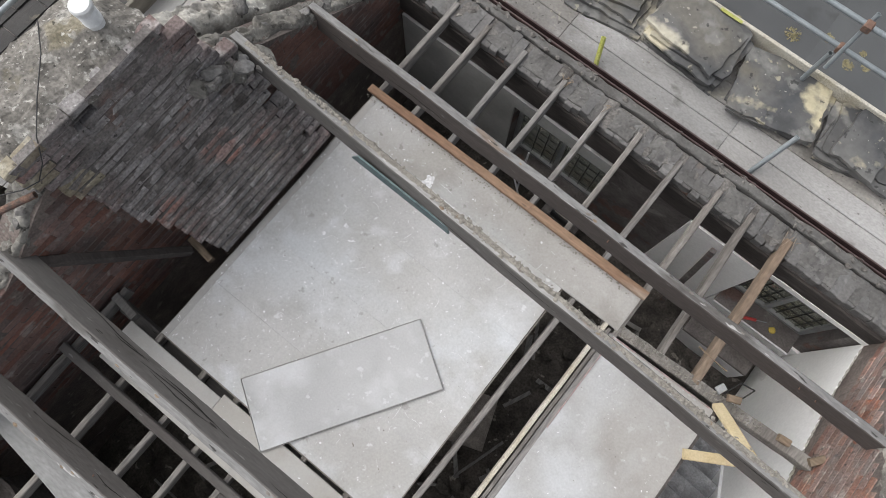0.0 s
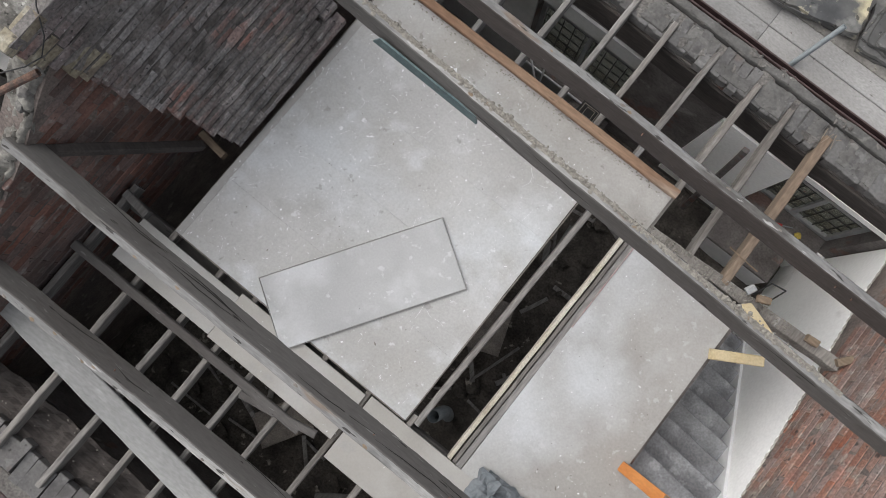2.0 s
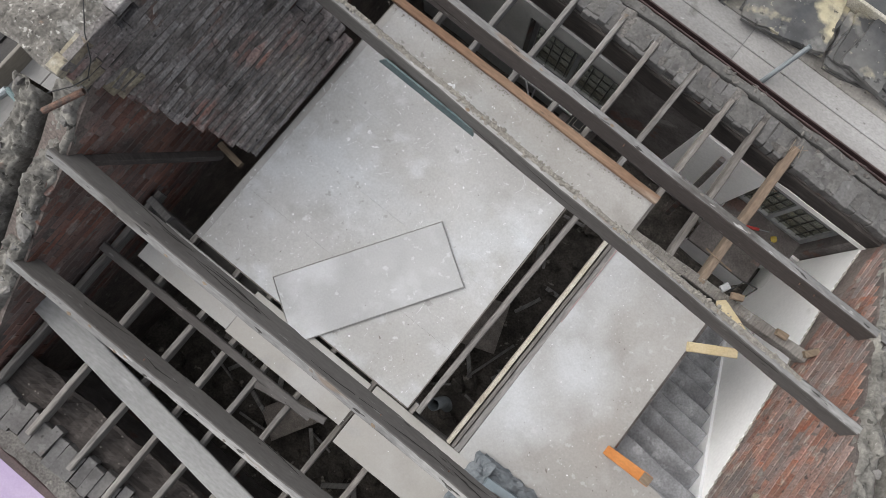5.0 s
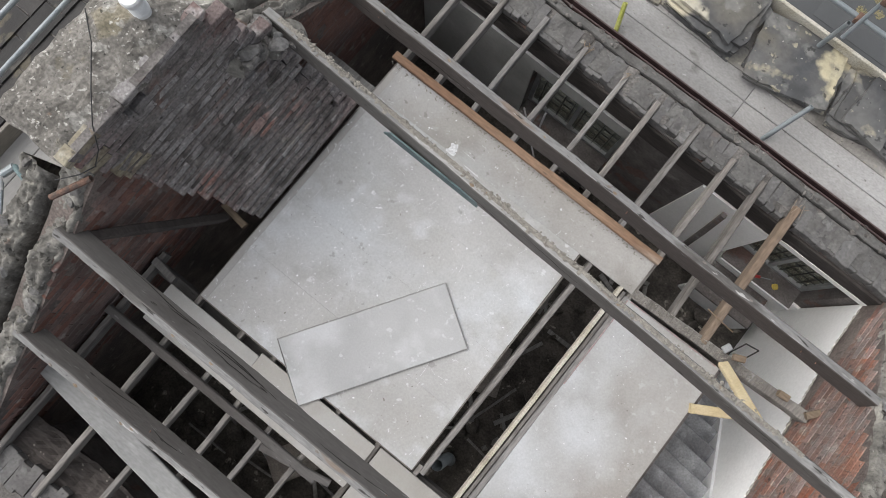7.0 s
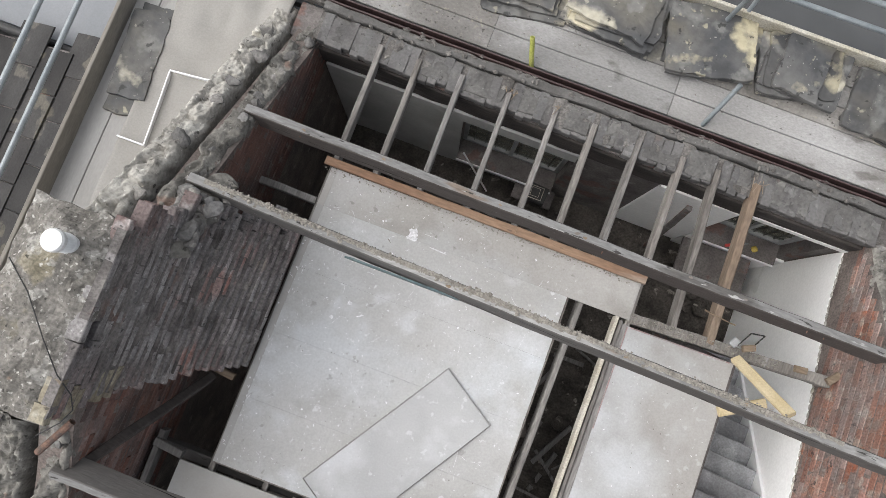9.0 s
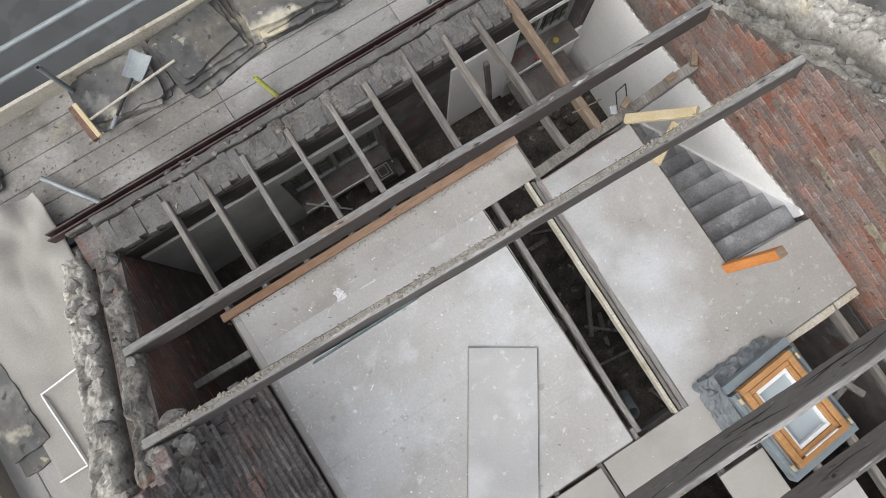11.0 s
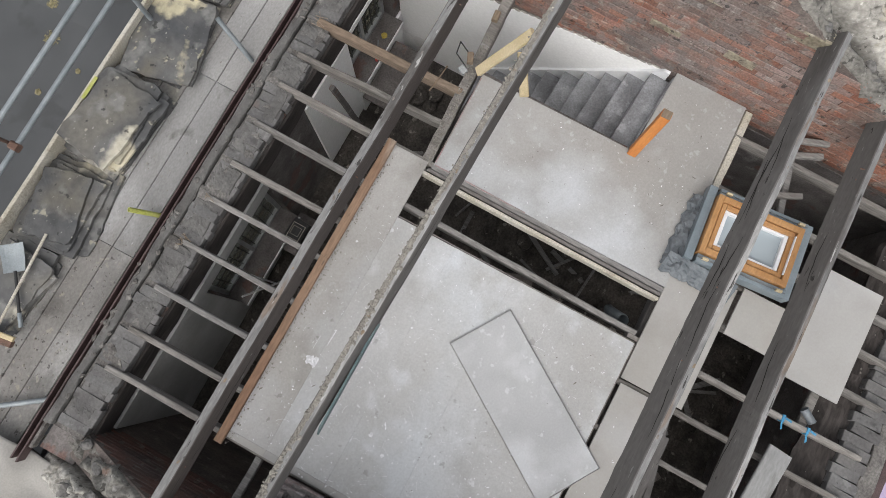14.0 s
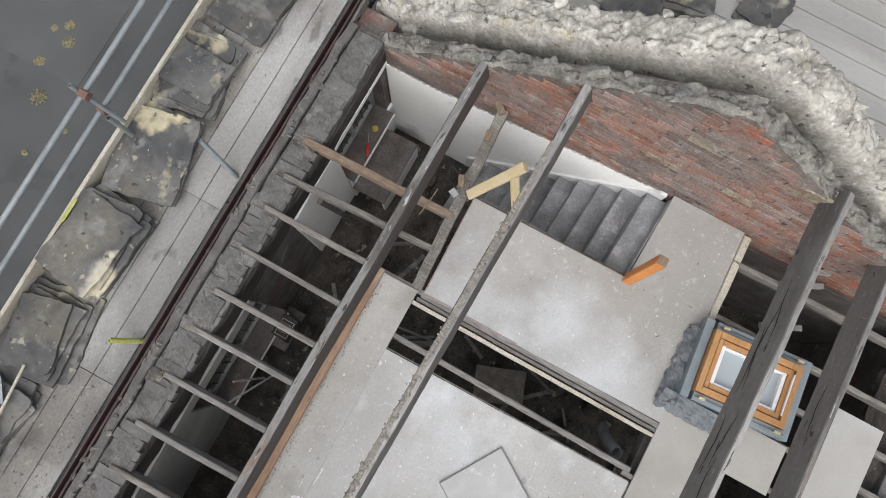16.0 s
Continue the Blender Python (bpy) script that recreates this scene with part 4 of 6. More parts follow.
for i in range(70):
    # thin curved scratches
    x, y, t = r.uniform(-1.25, 0.85), r.uniform(-0.05, 2.5), r.uniform(0, 3.14)
    bend = r.uniform(-0.5, 0.5)
    for k in range(r.choice((2, 3, 4, 6))):
        splash(q, x, y, 0.0016, 8, t)
        x, y, t = x + 0.022 * math.cos(t), y + 0.022 * math.sin(t), t + bend * 0.5
splash(q, -0.62, 1.45, 0.009, 4, 0.6)
splash(q, -0.75, 1.52, 0.018, 1.3, 0.6)
splash(q, -0.86, 1.35, 0.016, 1.3, 0.2)
for i in range(40):
    splash(q, r.uniform(1.65, 3.4), r.uniform(0.0, 0.65) if r.random() < 0.4 else r.uniform(0, 0.65), r.choice((0.002, 0.003, 0.005)), r.choice((1, 2)), r.uniform(0, 3.14))
for i in range(50):
    splash(q, r.uniform(1.65, 2.55), r.uniform(0.0, 2.1), r.choice((0.002, 0.003, 0.005)), r.choice((1, 2)), r.uniform(0, 3.14))
for i in range(30):
    splash(q, r.uniform(-1.5, 1.8), r.uniform(-0.6, -0.25), r.choice((0.002, 0.003, 0.005)), r.choice((1, 2)), r.uniform(0, 3.14), -0.0015)
tagged(part("plaster_splash", q, SPLASH), "dried white plaster splashes on the floor panels", "splash", kind="stuff")
q = bmesh.new()
for i in range(120):
    splash(q, r.uniform(-1.3, 3.4), r.uniform(-0.05, 0.6) if r.random() < 0.4 else r.uniform(0, 2.2), r.choice((0.0016, 0.002, 0.003, 0.005)), r.choice((1, 1, 2, 4)), r.uniform(0, 3.14), 0.0016)
for v in [v for v in q.verts if v.co.x > 0.95 and v.co.x < 1.62 or v.co.x > 2.58 and v.co.y > 0.66]:
    q.verts.remove(v)
tagged(part("dirt_flecks", q, RIM), "dark crumbs and scuffs on the floor panels", "dirt", kind="stuff")
# strips behind the main deck
for x0, x1, y0, y1, m in ((-1.62, -0.606, -0.605, -0.225, BOARD_TAN), (-0.602, 0.67, -0.62, -0.185, BOARD_TAN), (0.715, 1.90, -0.755, -0.162, BOARD_TAN), (1.495, 1.95, -1.24, -0.80, BOARD_TAN), (1.41, 2.478, -1.94, -1.345, BOARD_TAN)):
    panel(x0, x1, y0, y1, -0.003, m)
# the landing round the stairwell
b = bmesh.new()
prism(b, [(1.612, -0.165), (XR - 0.008, -0.11), (XR - 0.008, 0.604), (2.609, 0.655), (2.598, 2.205), (1.608, 2.19)], "z", -0.022, 0.0)
part("panel", b, LANDING, deck)
b = bmesh.new()
bar(b, (1.482, -0.15, 0.018), (1.500, 2.24, 0.018), 0.034, 0.11, 30, 0.003, 0.004)
tagged(part("cream_timber", b, CREAMY), "cream painted timber edging beside the open floor gap", "timber")
b = bmesh.new()
bar(b, (1.530, -0.15, 0.010), (1.546, 2.22, 0.010), 0.032, 0.09, 20, 0.004, 0.004)
tagged(part("ledger", b, JOIST), "thin brown ledger beside the landing", "timber")
b = bmesh.new()
bar(b, (1.580, -0.16, -0.004), (1.592, 2.2, -0.004), 0.050, 0.05, 16, 0.002, 0.003)
tagged(part("edge_board", b, JOIST), "brown edge board beside the landing", "board")
for nm, p0, p1 in (("pink_strip", (1.613, 1.25, 0.006), (1.613, 2.18, 0.006)), ("pink_strip", (1.64, 2.185, 0.006), (2.56, 2.200, 0.006))):
    b = bmesh.new()
    bar(b, p0, p1, 0.011, 0.006, 20, 0.002, 0.001)
    tagged(part(nm, b, PINK), "thin faded pink edging strip on the landing", "strip", "pink strips")
# loose panel lying askew on the deck
loose = tagged(panel(-0.765, 0.765, -0.300, 0.300, 0.019, LOOSE, 57.4, None, 0.016, "loose_sheet"), "loose grey floor panel lying askew on the deck", "panel")
loose.parent = None
loose.matrix_basis = pose(0.097, 0.478, 0.0245, 0.08, 0.06, 57.2)
for x0, x1, y0, y1 in ((-0.775, 0.775, -0.3065, -0.3035), (-0.775, 0.775, 0.3035, 0.3065), (-0.774, -0.7705, -0.303, 0.303), (0.7705, 0.774, -0.303, 0.303)):
    q = bmesh.new()
    box(q, x0, x1, y0, y1, -0.024, 0.0005, 0.0008, 0.0015, 24)
    ob = part("sheet_edge", q, BOARD_TAN, loose, "worn brown edge")
# batten along the front edge of the deck
batten = thing("batten", "orange-brown nailed batten along the deck edge", "batten")
b = bmesh.new()
bar(b, (-1.41, 2.637, 0.045), (0.40, 2.632, 0.045), 0.075, 0.042, 12, 0.004)
part("orange_length", b, ORANGE, batten)
b = bmesh.new()
bar(b, (0.402, 2.632, 0.047), (1.63, 2.625, 0.047), 0.08, 0.044, 10, 0.004)
part("worn_length", b, ORANGE, batten, "paler worn length")

# ---------------- stair ----------------
stair = thing("stair", "steep dusty grey timber stair going down beside the white wall", "stairs", at=(3.06, 0.7, -0.2))
for i in range(10):
    y0, z = 0.665 + 0.19 * i, -0.15 - 0.20 * i
    b = bmesh.new()
    bar(b, (2.64, y0 + 0.095, z), (XR - 0.05, y0 + 0.035, z), 0.215, 0.03, 8, 0.003, 0.008)
    part("tread", b, STEP, stair)
    b = bmesh.new()
    bar(b, (2.64, y0 + 0.004, z + (0.13 if i == 0 else 0.168)), (XR - 0.05, y0 - 0.056, z + (0.13 if i == 0 else 0.168)), 0.016, 0.13 if i == 0 else 0.168, 4, 0.001, 0.002)
    part("riser", b, STEP, stair)
b = bmesh.new()
prism(b, [(0.66, -0.02), (0.72, -0.02), (2.62, -2.05), (2.62, -2.35), (0.66, -0.26)], "x", XR - 0.048, XR - 0.016)
part("string", b, WHITE, stair, "white painted wall string")
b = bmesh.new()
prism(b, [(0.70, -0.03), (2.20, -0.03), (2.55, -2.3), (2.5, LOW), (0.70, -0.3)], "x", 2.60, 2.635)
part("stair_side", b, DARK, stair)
newel = thing("newel_post", "orange varnished square newel post at the stair head", "post", at=(2.60, 0.64, 0))
b = bmesh.new()
bar(b, (2.60, 0.64, 0.0), (2.68, 0.635, 0.80), 0.085, 0.085, 6, 0.001, 0.006, top=False)
newel_post = part("post", b, NEWEL, newel)
b = bmesh.new()
bar(b, (2.68, 0.635, 0.80), (2.6806, 0.635, 0.806), 0.078, 0.078, 1, 0, 0.004, top=False)
part("end_grain", b, TAN, newel_post)

# ---------------- windows of the front wall ----------------
def window(name, label, x0, x1, z0, z1, cols, rows_):
    w = thing(name, label, "window", kind="structure")
    y = YF + 0.20
    for a, b_, c, d in ((x0, x0 + 0.05, z0, z1), (x1 - 0.05, x1, z0, z1), (x0 + 0.05, x1 - 0.05, z0, z0 + 0.05), (x0 + 0.05, x1 - 0.05, z1 - 0.05, z1), (x0 + 0.05, x1 - 0.05, z1 - 0.42, z1 - 0.37)):
        q = bmesh.new()
        prism(q, [(a, c), (b_, c), (b_, d), (a, d)], "y", y - 0.03, y + 0.04)
        part("window_frame", q, GREYFRAME, w)
    xm = (x0 + x1) / 2
    q = bmesh.new()
    prism(q, [(xm - 0.025, z0 + 0.05), (xm + 0.025, z0 + 0.05), (xm + 0.025, z1 - 0.42), (xm - 0.025, z1 - 0.42)], "y", y - 0.03, y + 0.04)
    part("mullion", q, GREYFRAME, w)
    for k in range(1, cols):
        xx = x0 + (x1 - x0) * k / cols
        q = bmesh.new()
        prism(q, [(xx - 0.004, z0 + 0.05), (xx + 0.004, z0 + 0.05), (xx + 0.004, z1 - 0.05), (xx - 0.004, z1 - 0.05)], "y", y - 0.006, y + 0.006)
        part("lead_bar", q, BLACK, w)
    for k in range(1, rows_):
        zz = z0 + (z1 - z0) * k / rows_
        q = bmesh.new()
        prism(q, [(x0 + 0.05, zz - 0.004), (x1 - 0.05, zz - 0.004), (x1 - 0.05, zz + 0.004), (x0 + 0.05, zz + 0.004)], "y", y - 0.006, y + 0.006)
        part("lead_bar", q, BLACK, w)
    q = bmesh.new()
    prism(q, [(x0 + 0.04, z0 + 0.04), (x1 - 0.04, z0 + 0.04), (x1 - 0.04, z1 - 0.04), (x0 + 0.04, z1 - 0.04)], "y", y + 0.008, y + 0.013)
    part("pane", q, GLASS, w).visible_shadow = False
    q = bmesh.new()
    box(q, x0 + 0.003, x1 - 0.003, YF - 0.08, YF + 0.168, z0 - 0.03, z0 + 0.008, 0.005)
    part("window_sill", q, DARK, w, "dark dusty sill")
    q = bmesh.new()
    box(q, x0 + 0.003, x1 - 0.003, YF - 0.10, YF - 0.082, z0 - 0.03, z0 + 0.010, 0.003)
    part("sill_nosing", q, WHITE, w)
    return w


window("window_1", "white framed leaded window of the front room", *WIN1[:2], *WIN1[2:], 9, 8)
window("window_2", "white framed leaded window beside the stair", *WIN2[:2], *WIN2[2:], 8, 7)

# ---------------- rooflight lying on the boards ----------------
roof_window = thing("roof_window", "pine framed roof window lying loose under the purlin", "roof window", at=(2.33, -0.53, 0))
RW = pose(2.285, -0.60, 0.13, -2, 3, 4) @ Matrix.Diagonal((0.92, 0.86, 1, 1))


def rw_box(name, x0, x1, y0, y1, z0, z1, m, label=""):
    q = bmesh.new()
    box(q, x0, x1, y0, y1, z0, z1, 0.004)
    ob = part(name, q, m, roof_window, label)
    ob.matrix_basis = Matrix.Translation(-roof_window.location) @ RW
    return ob


for a in (-1, 1):
    rw_box("side_cladding", *sorted((a * 0.31, a * 0.39)), -0.50, 0.44, -0.08, 0.06, BLUEGREY, "blue-grey metal cladding")
    rw_box("cladding_rib", *sorted((a * 0.345, a * 0.355)), -0.49, 0.43, 0.06, 0.075, LEAD)
    rw_box("outer_frame", *sorted((a * 0.245, a * 0.305)), -0.42, 0.40, -0.08, 0.115, PINE, "varnished pine stile")
    rw_box("sash_frame", *sorted((a * 0.19, a * 0.238)), -0.36, 0.34, -0.02, 0.095, PINE)
    rw_box("inner_bead", *sorted((a * 0.165, a * 0.188)), -0.30, 0.30, 0.0, 0.08, WHITE, "white glazing bead")
for a in (-1, 1):
    y0, y1 = sorted((a * 0.40, a * 0.46))
    rw_box("outer_frame", -0.305, 0.305, y0, y1, -0.08, 0.113, PINE)
    y0, y1 = sorted((a * 0.342, a * 0.39))
    rw_box("sash_frame", -0.238, 0.238, y0, y1, -0.02, 0.092, PINE)
    y0, y1 = sorted((a * 0.30, a * 0.34))
    rw_box("inner_bead", -0.188, 0.188, y0, y1, 0.0, 0.078, WHITE)
    rw_box("end_cladding", -0.39, 0.39, *sorted((a * 0.47, a * 0.56)), -0.08, 0.045, BLUEGREY)
rw_box("vent_flap", -0.2, 0.2, -0.40, -0.385, 0.093, 0.12, WHITE, "white ventilation flap")
rw_box("pane", -0.17, 0.17, -0.31, 0.31, 0.02, 0.03, ROOFGLASS).visible_shadow = False
rw_box("underlay", -0.24, 0.24, -0.39, 0.39, -0.10, -0.07, LEAD)
for a, c in ((-1, 0.36), (1, 0.36), (1, -0.42), (-1, -0.42)):
    rw_box("bracket", a * 0.35 - 0.012, a * 0.35 + 0.012, c - 0.03, c + 0.03, 0.06, 0.10, CREAM, "brass-coloured fixing bracket")
# crumpled lead apron of the rooflight
b = bmesh.new()
n1, n2 = 22, 10
gr = [[b.verts.new((1.84 + 0.72 * i / n1, -0.10 + 0.16 * j / n2 + 0.03 * noise.noise((i * 0.5, j * 0.3, 2)) * (j / n2), 0.10 - 0.10 * (j / n2) + 0.035 * noise.noise((i * 0.45, j * 0.5, 0)) + 0.012)) for j in range(n2 + 1)] for i in range(n1 + 1)]
for r0, r1 in zip(gr, gr[1:]):
    for j in range(n2):
        b.faces.new((r0[j], r0[j + 1], r1[j + 1], r1[j]))
gr = [[b.verts.new((1.78 + 0.17 * j / n2 + 0.03 * noise.noise((i * 0.5, j * 0.3, 7)) * (1 - j / n2), -0.62 + 0.66 * i / n1, 0.012 + 0.11 * (j / n2) + 0.03 * abs(noise.noise((i * 0.5, j * 0.5, 4))))) for j in range(n2 + 1)] for i in range(n1 + 1)]
for r0, r1 in zip(gr, gr[1:]):
    for j in range(n2):
        b.faces.new((r0[j], r0[j + 1], r1[j + 1], r1[j]))
apron = part("flashing_apron", b, LEAD, roof_window, "crumpled grey lead apron")
apron.location = Vector((-0.05, -0.075, 0)) - roof_window.location
sol = apron.modifiers.new("thickness", "SOLIDIFY")
sol.thickness = 0.004

# ---------------- loose timbers ----------------
timber("wide_plank", "wide grey plank lying across the back joists", (-1.93, -1.36, 0.14), (0.80, -1.62, 0.10), 0.21, 0.035, PLANK, category="plank", n=20, wob=0.004)
timber("long_batten", "dark grey batten lying over the back joists", (-1.90, -0.72, 0.06), (0.44, -0.715, 0.05), 0.072, 0.06, BEAM, category="batten", n=20)
timber("brace", "dark diagonal brace under the chimney breast", (-1.92, -0.14, 1.22), (-1.60, 0.55, 0.10), 0.07, 0.07, SOOTWOOD, category="timber", n=8)
timber("stub_timber", "short pale broken joist stub by the chimney", (-1.72, 0.60, 0.02), (-1.45, 0.57, 0.02), 0.06, 0.07, TAN, category="timber", n=5)
timber("stub_timber", "short grey timber end beside the back boards", (-1.88, -0.16, 0.0), (-1.62, -0.19, 0.0), 0.07, 0.08, JOIST, category="timber", n=5)
timber("hearth_joist", "grey joist across the dark corner by the chimney", (XL, 2.28, -0.06), (-1.38, 2.27, -0.06), 0.065, 0.12, JOIST, n=6)
timber("prop", "pale sawn timber offcut leaning by the stair head", (2.58, 2.27, 0.03), (2.90, 1.94, 0.56), 0.09, 0.05, CREAM, category="offcut", n=6, wob=0.003)
timber("offcut", "pale sawn softwood offcut at the stairwell edge", (2.585, 1.765, 0.05), (2.95, 1.98, 0.05), 0.085, 0.05, CREAM, category="offcut", n=4, wob=0.002)
for p0, p1, lab in (((3.45, -0.56, 0.12), (3.62, -0.90, 0.12), "grey noggin across the back joists"), ((3.20, -0.55, 0.10), (3.36, -0.90, 0.10), "grey noggin across the back joists"), ((2.78, -0.55, 0.10), (2.93, -0.88, 0.10), "grey noggin across the back joists")):
    timber("noggin", lab, p0 if p0[0] < 3.4 else (3.36, -0.56, 0.12), p1 if p0[0] < 3.4 else (3.49, -0.90, 0.12), 0.055, 0.06, JOIST, "noggins", "noggin", 5)
timber("bridging_piece", "grey bridging timber between the back joists", (3.30, -0.66, 0.03), (2.70, -0.80, 0.03), 0.06, 0.06, JOIST, category="noggin", n=5)
b = bmesh.new()
prism(b, [(-0.80, 0.93), (0.115, 0.87), (0.105, 1.02), (-0.72, 1.08)], "y", 1.834, 1.848)
tagged(part("teal_strip", b, TEAL), "teal painted strip fixed along the purlin", "strip")
b = bmesh.new()
bar(b, (XL + 0.02, 1.985, 1.150), (3.0, 1.831, 1.150), 0.040, 0.008, 130, 0.007, 0.002)
for k in range(1700):
    x = rng.uniform(XL + 0.1, 2.9)
    z = 1.146
    s = rng.uniform(0.003, 0.009) * (2.0 if rng.random() < 0.12 else 1) * (1.25 + 0.6 * noise.noise((x * 4, 0, 3)))
    rock(b, (x, 1.985 - (x - XL) * 0.0312 + rng.gauss(0, 0.013), z + s * 0.3), (s * 1.2, s, s * 0.7), k, 0.4, 1)
tagged(part("grit", b, GRIT), "loose mortar grit along the top of the purlin", "grit", kind="stuff")
b = bmesh.new()
for k in range(420):
    x = rng.uniform(1.55, 3.0)
    s = rng.uniform(0.004, 0.012)
    rock(b, (x, 2.27 + (x - 1.6) * 0.045 + rng.uniform(-0.05, 0.04), -0.02), (s * 1.2, s, s * 0.7), k, 0.4, 1)
tagged(part("grit", b, GRIT), "loose mortar grit along the trimmer", "grit", kind="stuff")
for x0, x1, y, w in ((1.05, 1.112, -1.585, 0.014), (1.05, 1.112, -1.82, 0.013)):
    b = bmesh.new()
    box(b, x0, x1, y - w, y + w, -0.10, -0.024, 0.004, 0.003, 3)
    bar(b, (x0 + 0.004, y, -0.030), (x0 - 0.055, y - 0.055, -0.10), 0.02, 0.003, 5, 0.006, 0.001)
    bar(b, (x1 - 0.02, y - 0.015, -0.022), (x1 - 0.03, y - 0.075, -0.020), 0.018, 0.003, 4, 0.006, 0.001)
    tagged(part("blue_tape", b, BLUETAPE), "strip of bright blue tape round a joist", "tape", "blue tape")

# ---------------- scaffold outside the front ----------------
PZ = -0.30
scaffold = thing("scaffold", "tube scaffold with pale timber boards along the front", "scaffold")
for k, y in enumerate((4.372, 4.598, 4.824, 5.050, 5.276)):
    for x0, x1 in ((-4.2, -0.45), (-0.445, 1.40), (1.405, 4.9)):
        b = bmesh.new()
        bar(b, (x0, y, PZ + rng.uniform(-0.004, 0.004)), (x1, y, PZ), 0.221, 0.038, 10, 0.003, 0.006)
        part("scaffold_board", b, DIRTY if x1 < 0 or y > 4.8 else DECK, scaffold)
b = bmesh.new()
bar(b, (-3.9, 5.38, PZ + 0.21), (5.4, 5.42, PZ + 0.21), 0.038, 0.22, 20, 0.003)
part("toe_board", b, CREAMY, scaffold, "pale timber toe board")
rails = []
for y, z in ((5.28, 0.80), (5.35, 0.36)):
    b = bmesh.new()
    tube(b, (-4.6, y - 0.06, z), (5.6, y + 0.06, z), 0.0242)
    rails.append(part("guard_rail", b, STEEL, scaffold, "galvanised steel guard rail"))
for x in (1.62, -1.6, 4.6):
    b = bmesh.new()
    tube(b, (x, 5.31, -5.4), (x, 5.31, 0.30), 0.0242)
    part("standard", b, STEEL, scaffold)
b = bmesh.new()
tube(b, (1.66, 5.20, 0.25), (1.66, 5.40, 0.84), 0.02)
part("brace_tube", b, STEEL, scaffold)
b = bmesh.new()
tube(b, (-0.055, 5.52, 0.12), (-0.055, 5.22, 0.90), 0.016)
part("brace_tube", b, RUST, scaffold, "thin rusty tie between the rails")
for rail, y, z, x0 in [(q, *w, x) for q, w in zip(rails, ((5.28, 0.80), (5.35, 0.36))) for x in (1.62, -0.09)]:
    b = bmesh.new()
    box(b, x0, x0 + 0.07, y - 0.04, y + 0.04, z - 0.035, z + 0.035, 0.012, 0.004, 2)
    part("coupler", b, RUST, rail, "rusty scaffold coupler")
for nm, lab, p0, p1, m in (("tube_stub", "grey steel tube stub standing against the gutter", (1.745, 4.26, -0.36), (1.85, 4.60, 0.10), STEEL), ("tube_stub", "yellow-green painted tube stub by the gutter", (0.03, 4.22, -0.34), (-0.07, 4.42, -0.06), GREENTUBE), ("loose_tube", "grey steel tube lying across the boards", (-1.85, 4.16, -0.26), (-2.22, 4.68, -0.20), STEEL)):
    b = bmesh.new()
    tube(b, p0, p1, 0.024)
    tagged(part(nm, b, m), lab, "scaffold tube")
lattice = thing("lattice_beam", "dark lattice girder under the scaffold boards", "girder", at=(0, 4.175, -0.35))
for z in (-0.345, -0.70):
    b = bmesh.new()
    tube(b, (-3.5, 4.175, z), (4.5, 4.175, z), 0.024, 10)
    part("chord", b, BLACK, lattice)
for k in range(52):
    x = -3.4 + 0.15 * k
    b = bmesh.new()
    tube(b, (x, 4.175, -0.36 if k % 2 else -0.69), (x + 0.15, 4.175, -0.69 if k % 2 else -0.36), 0.012, 6, False)
    part("diagonal", b, CREAMY if k % 3 else BLACK, lattice)
gutter = thing("gutter", "dark red metal channel along the front wall head", "gutter")
for y0, y1, z0, z1 in ((4.06, 4.075, -0.16, -0.03), (4.125, 4.14, -0.16, -0.05), (4.076, 4.124, -0.16, -0.145)):
    b = bmesh.new()
    box(b, XL - 0.45, XR + 0.35, y0, y1, z0, z1, 0.002, 0.002, 30)
    part("channel_side", b, CHANNEL, gutter)
b = bmesh.new()
box(b, XL - 0.3, XR + 0.3, 4.02, 4.05, -0.14, -0.05, 0.004, 0.006, 30)
tagged(part("fascia", b, MORTAR), "crumbling mortar fillet beside the gutter", "fascia", kind="structure")
gutter_back = thing("gutter", "dark red metal gutter along the back wall", "gutter")
b = bmesh.new()
box(b, XL - 0.4, XR + 0.4, YB - 0.53, YB - 0.45, -0.32, -0.20, 0.01, 0.002, 20)
part("channel_side", b, CHANNEL, gutter_back)
b = bmesh.new()
prism(b, [(XL - 3, -12), (XR + 3, -12), (XR + 3, YB - 0.4), (XL - 3, YB - 0.4)], "z", -2.7, -2.6)
tagged(part("flat_roof", b, LILAC), "lilac coated flat roof behind the house", "roof", kind="structure")

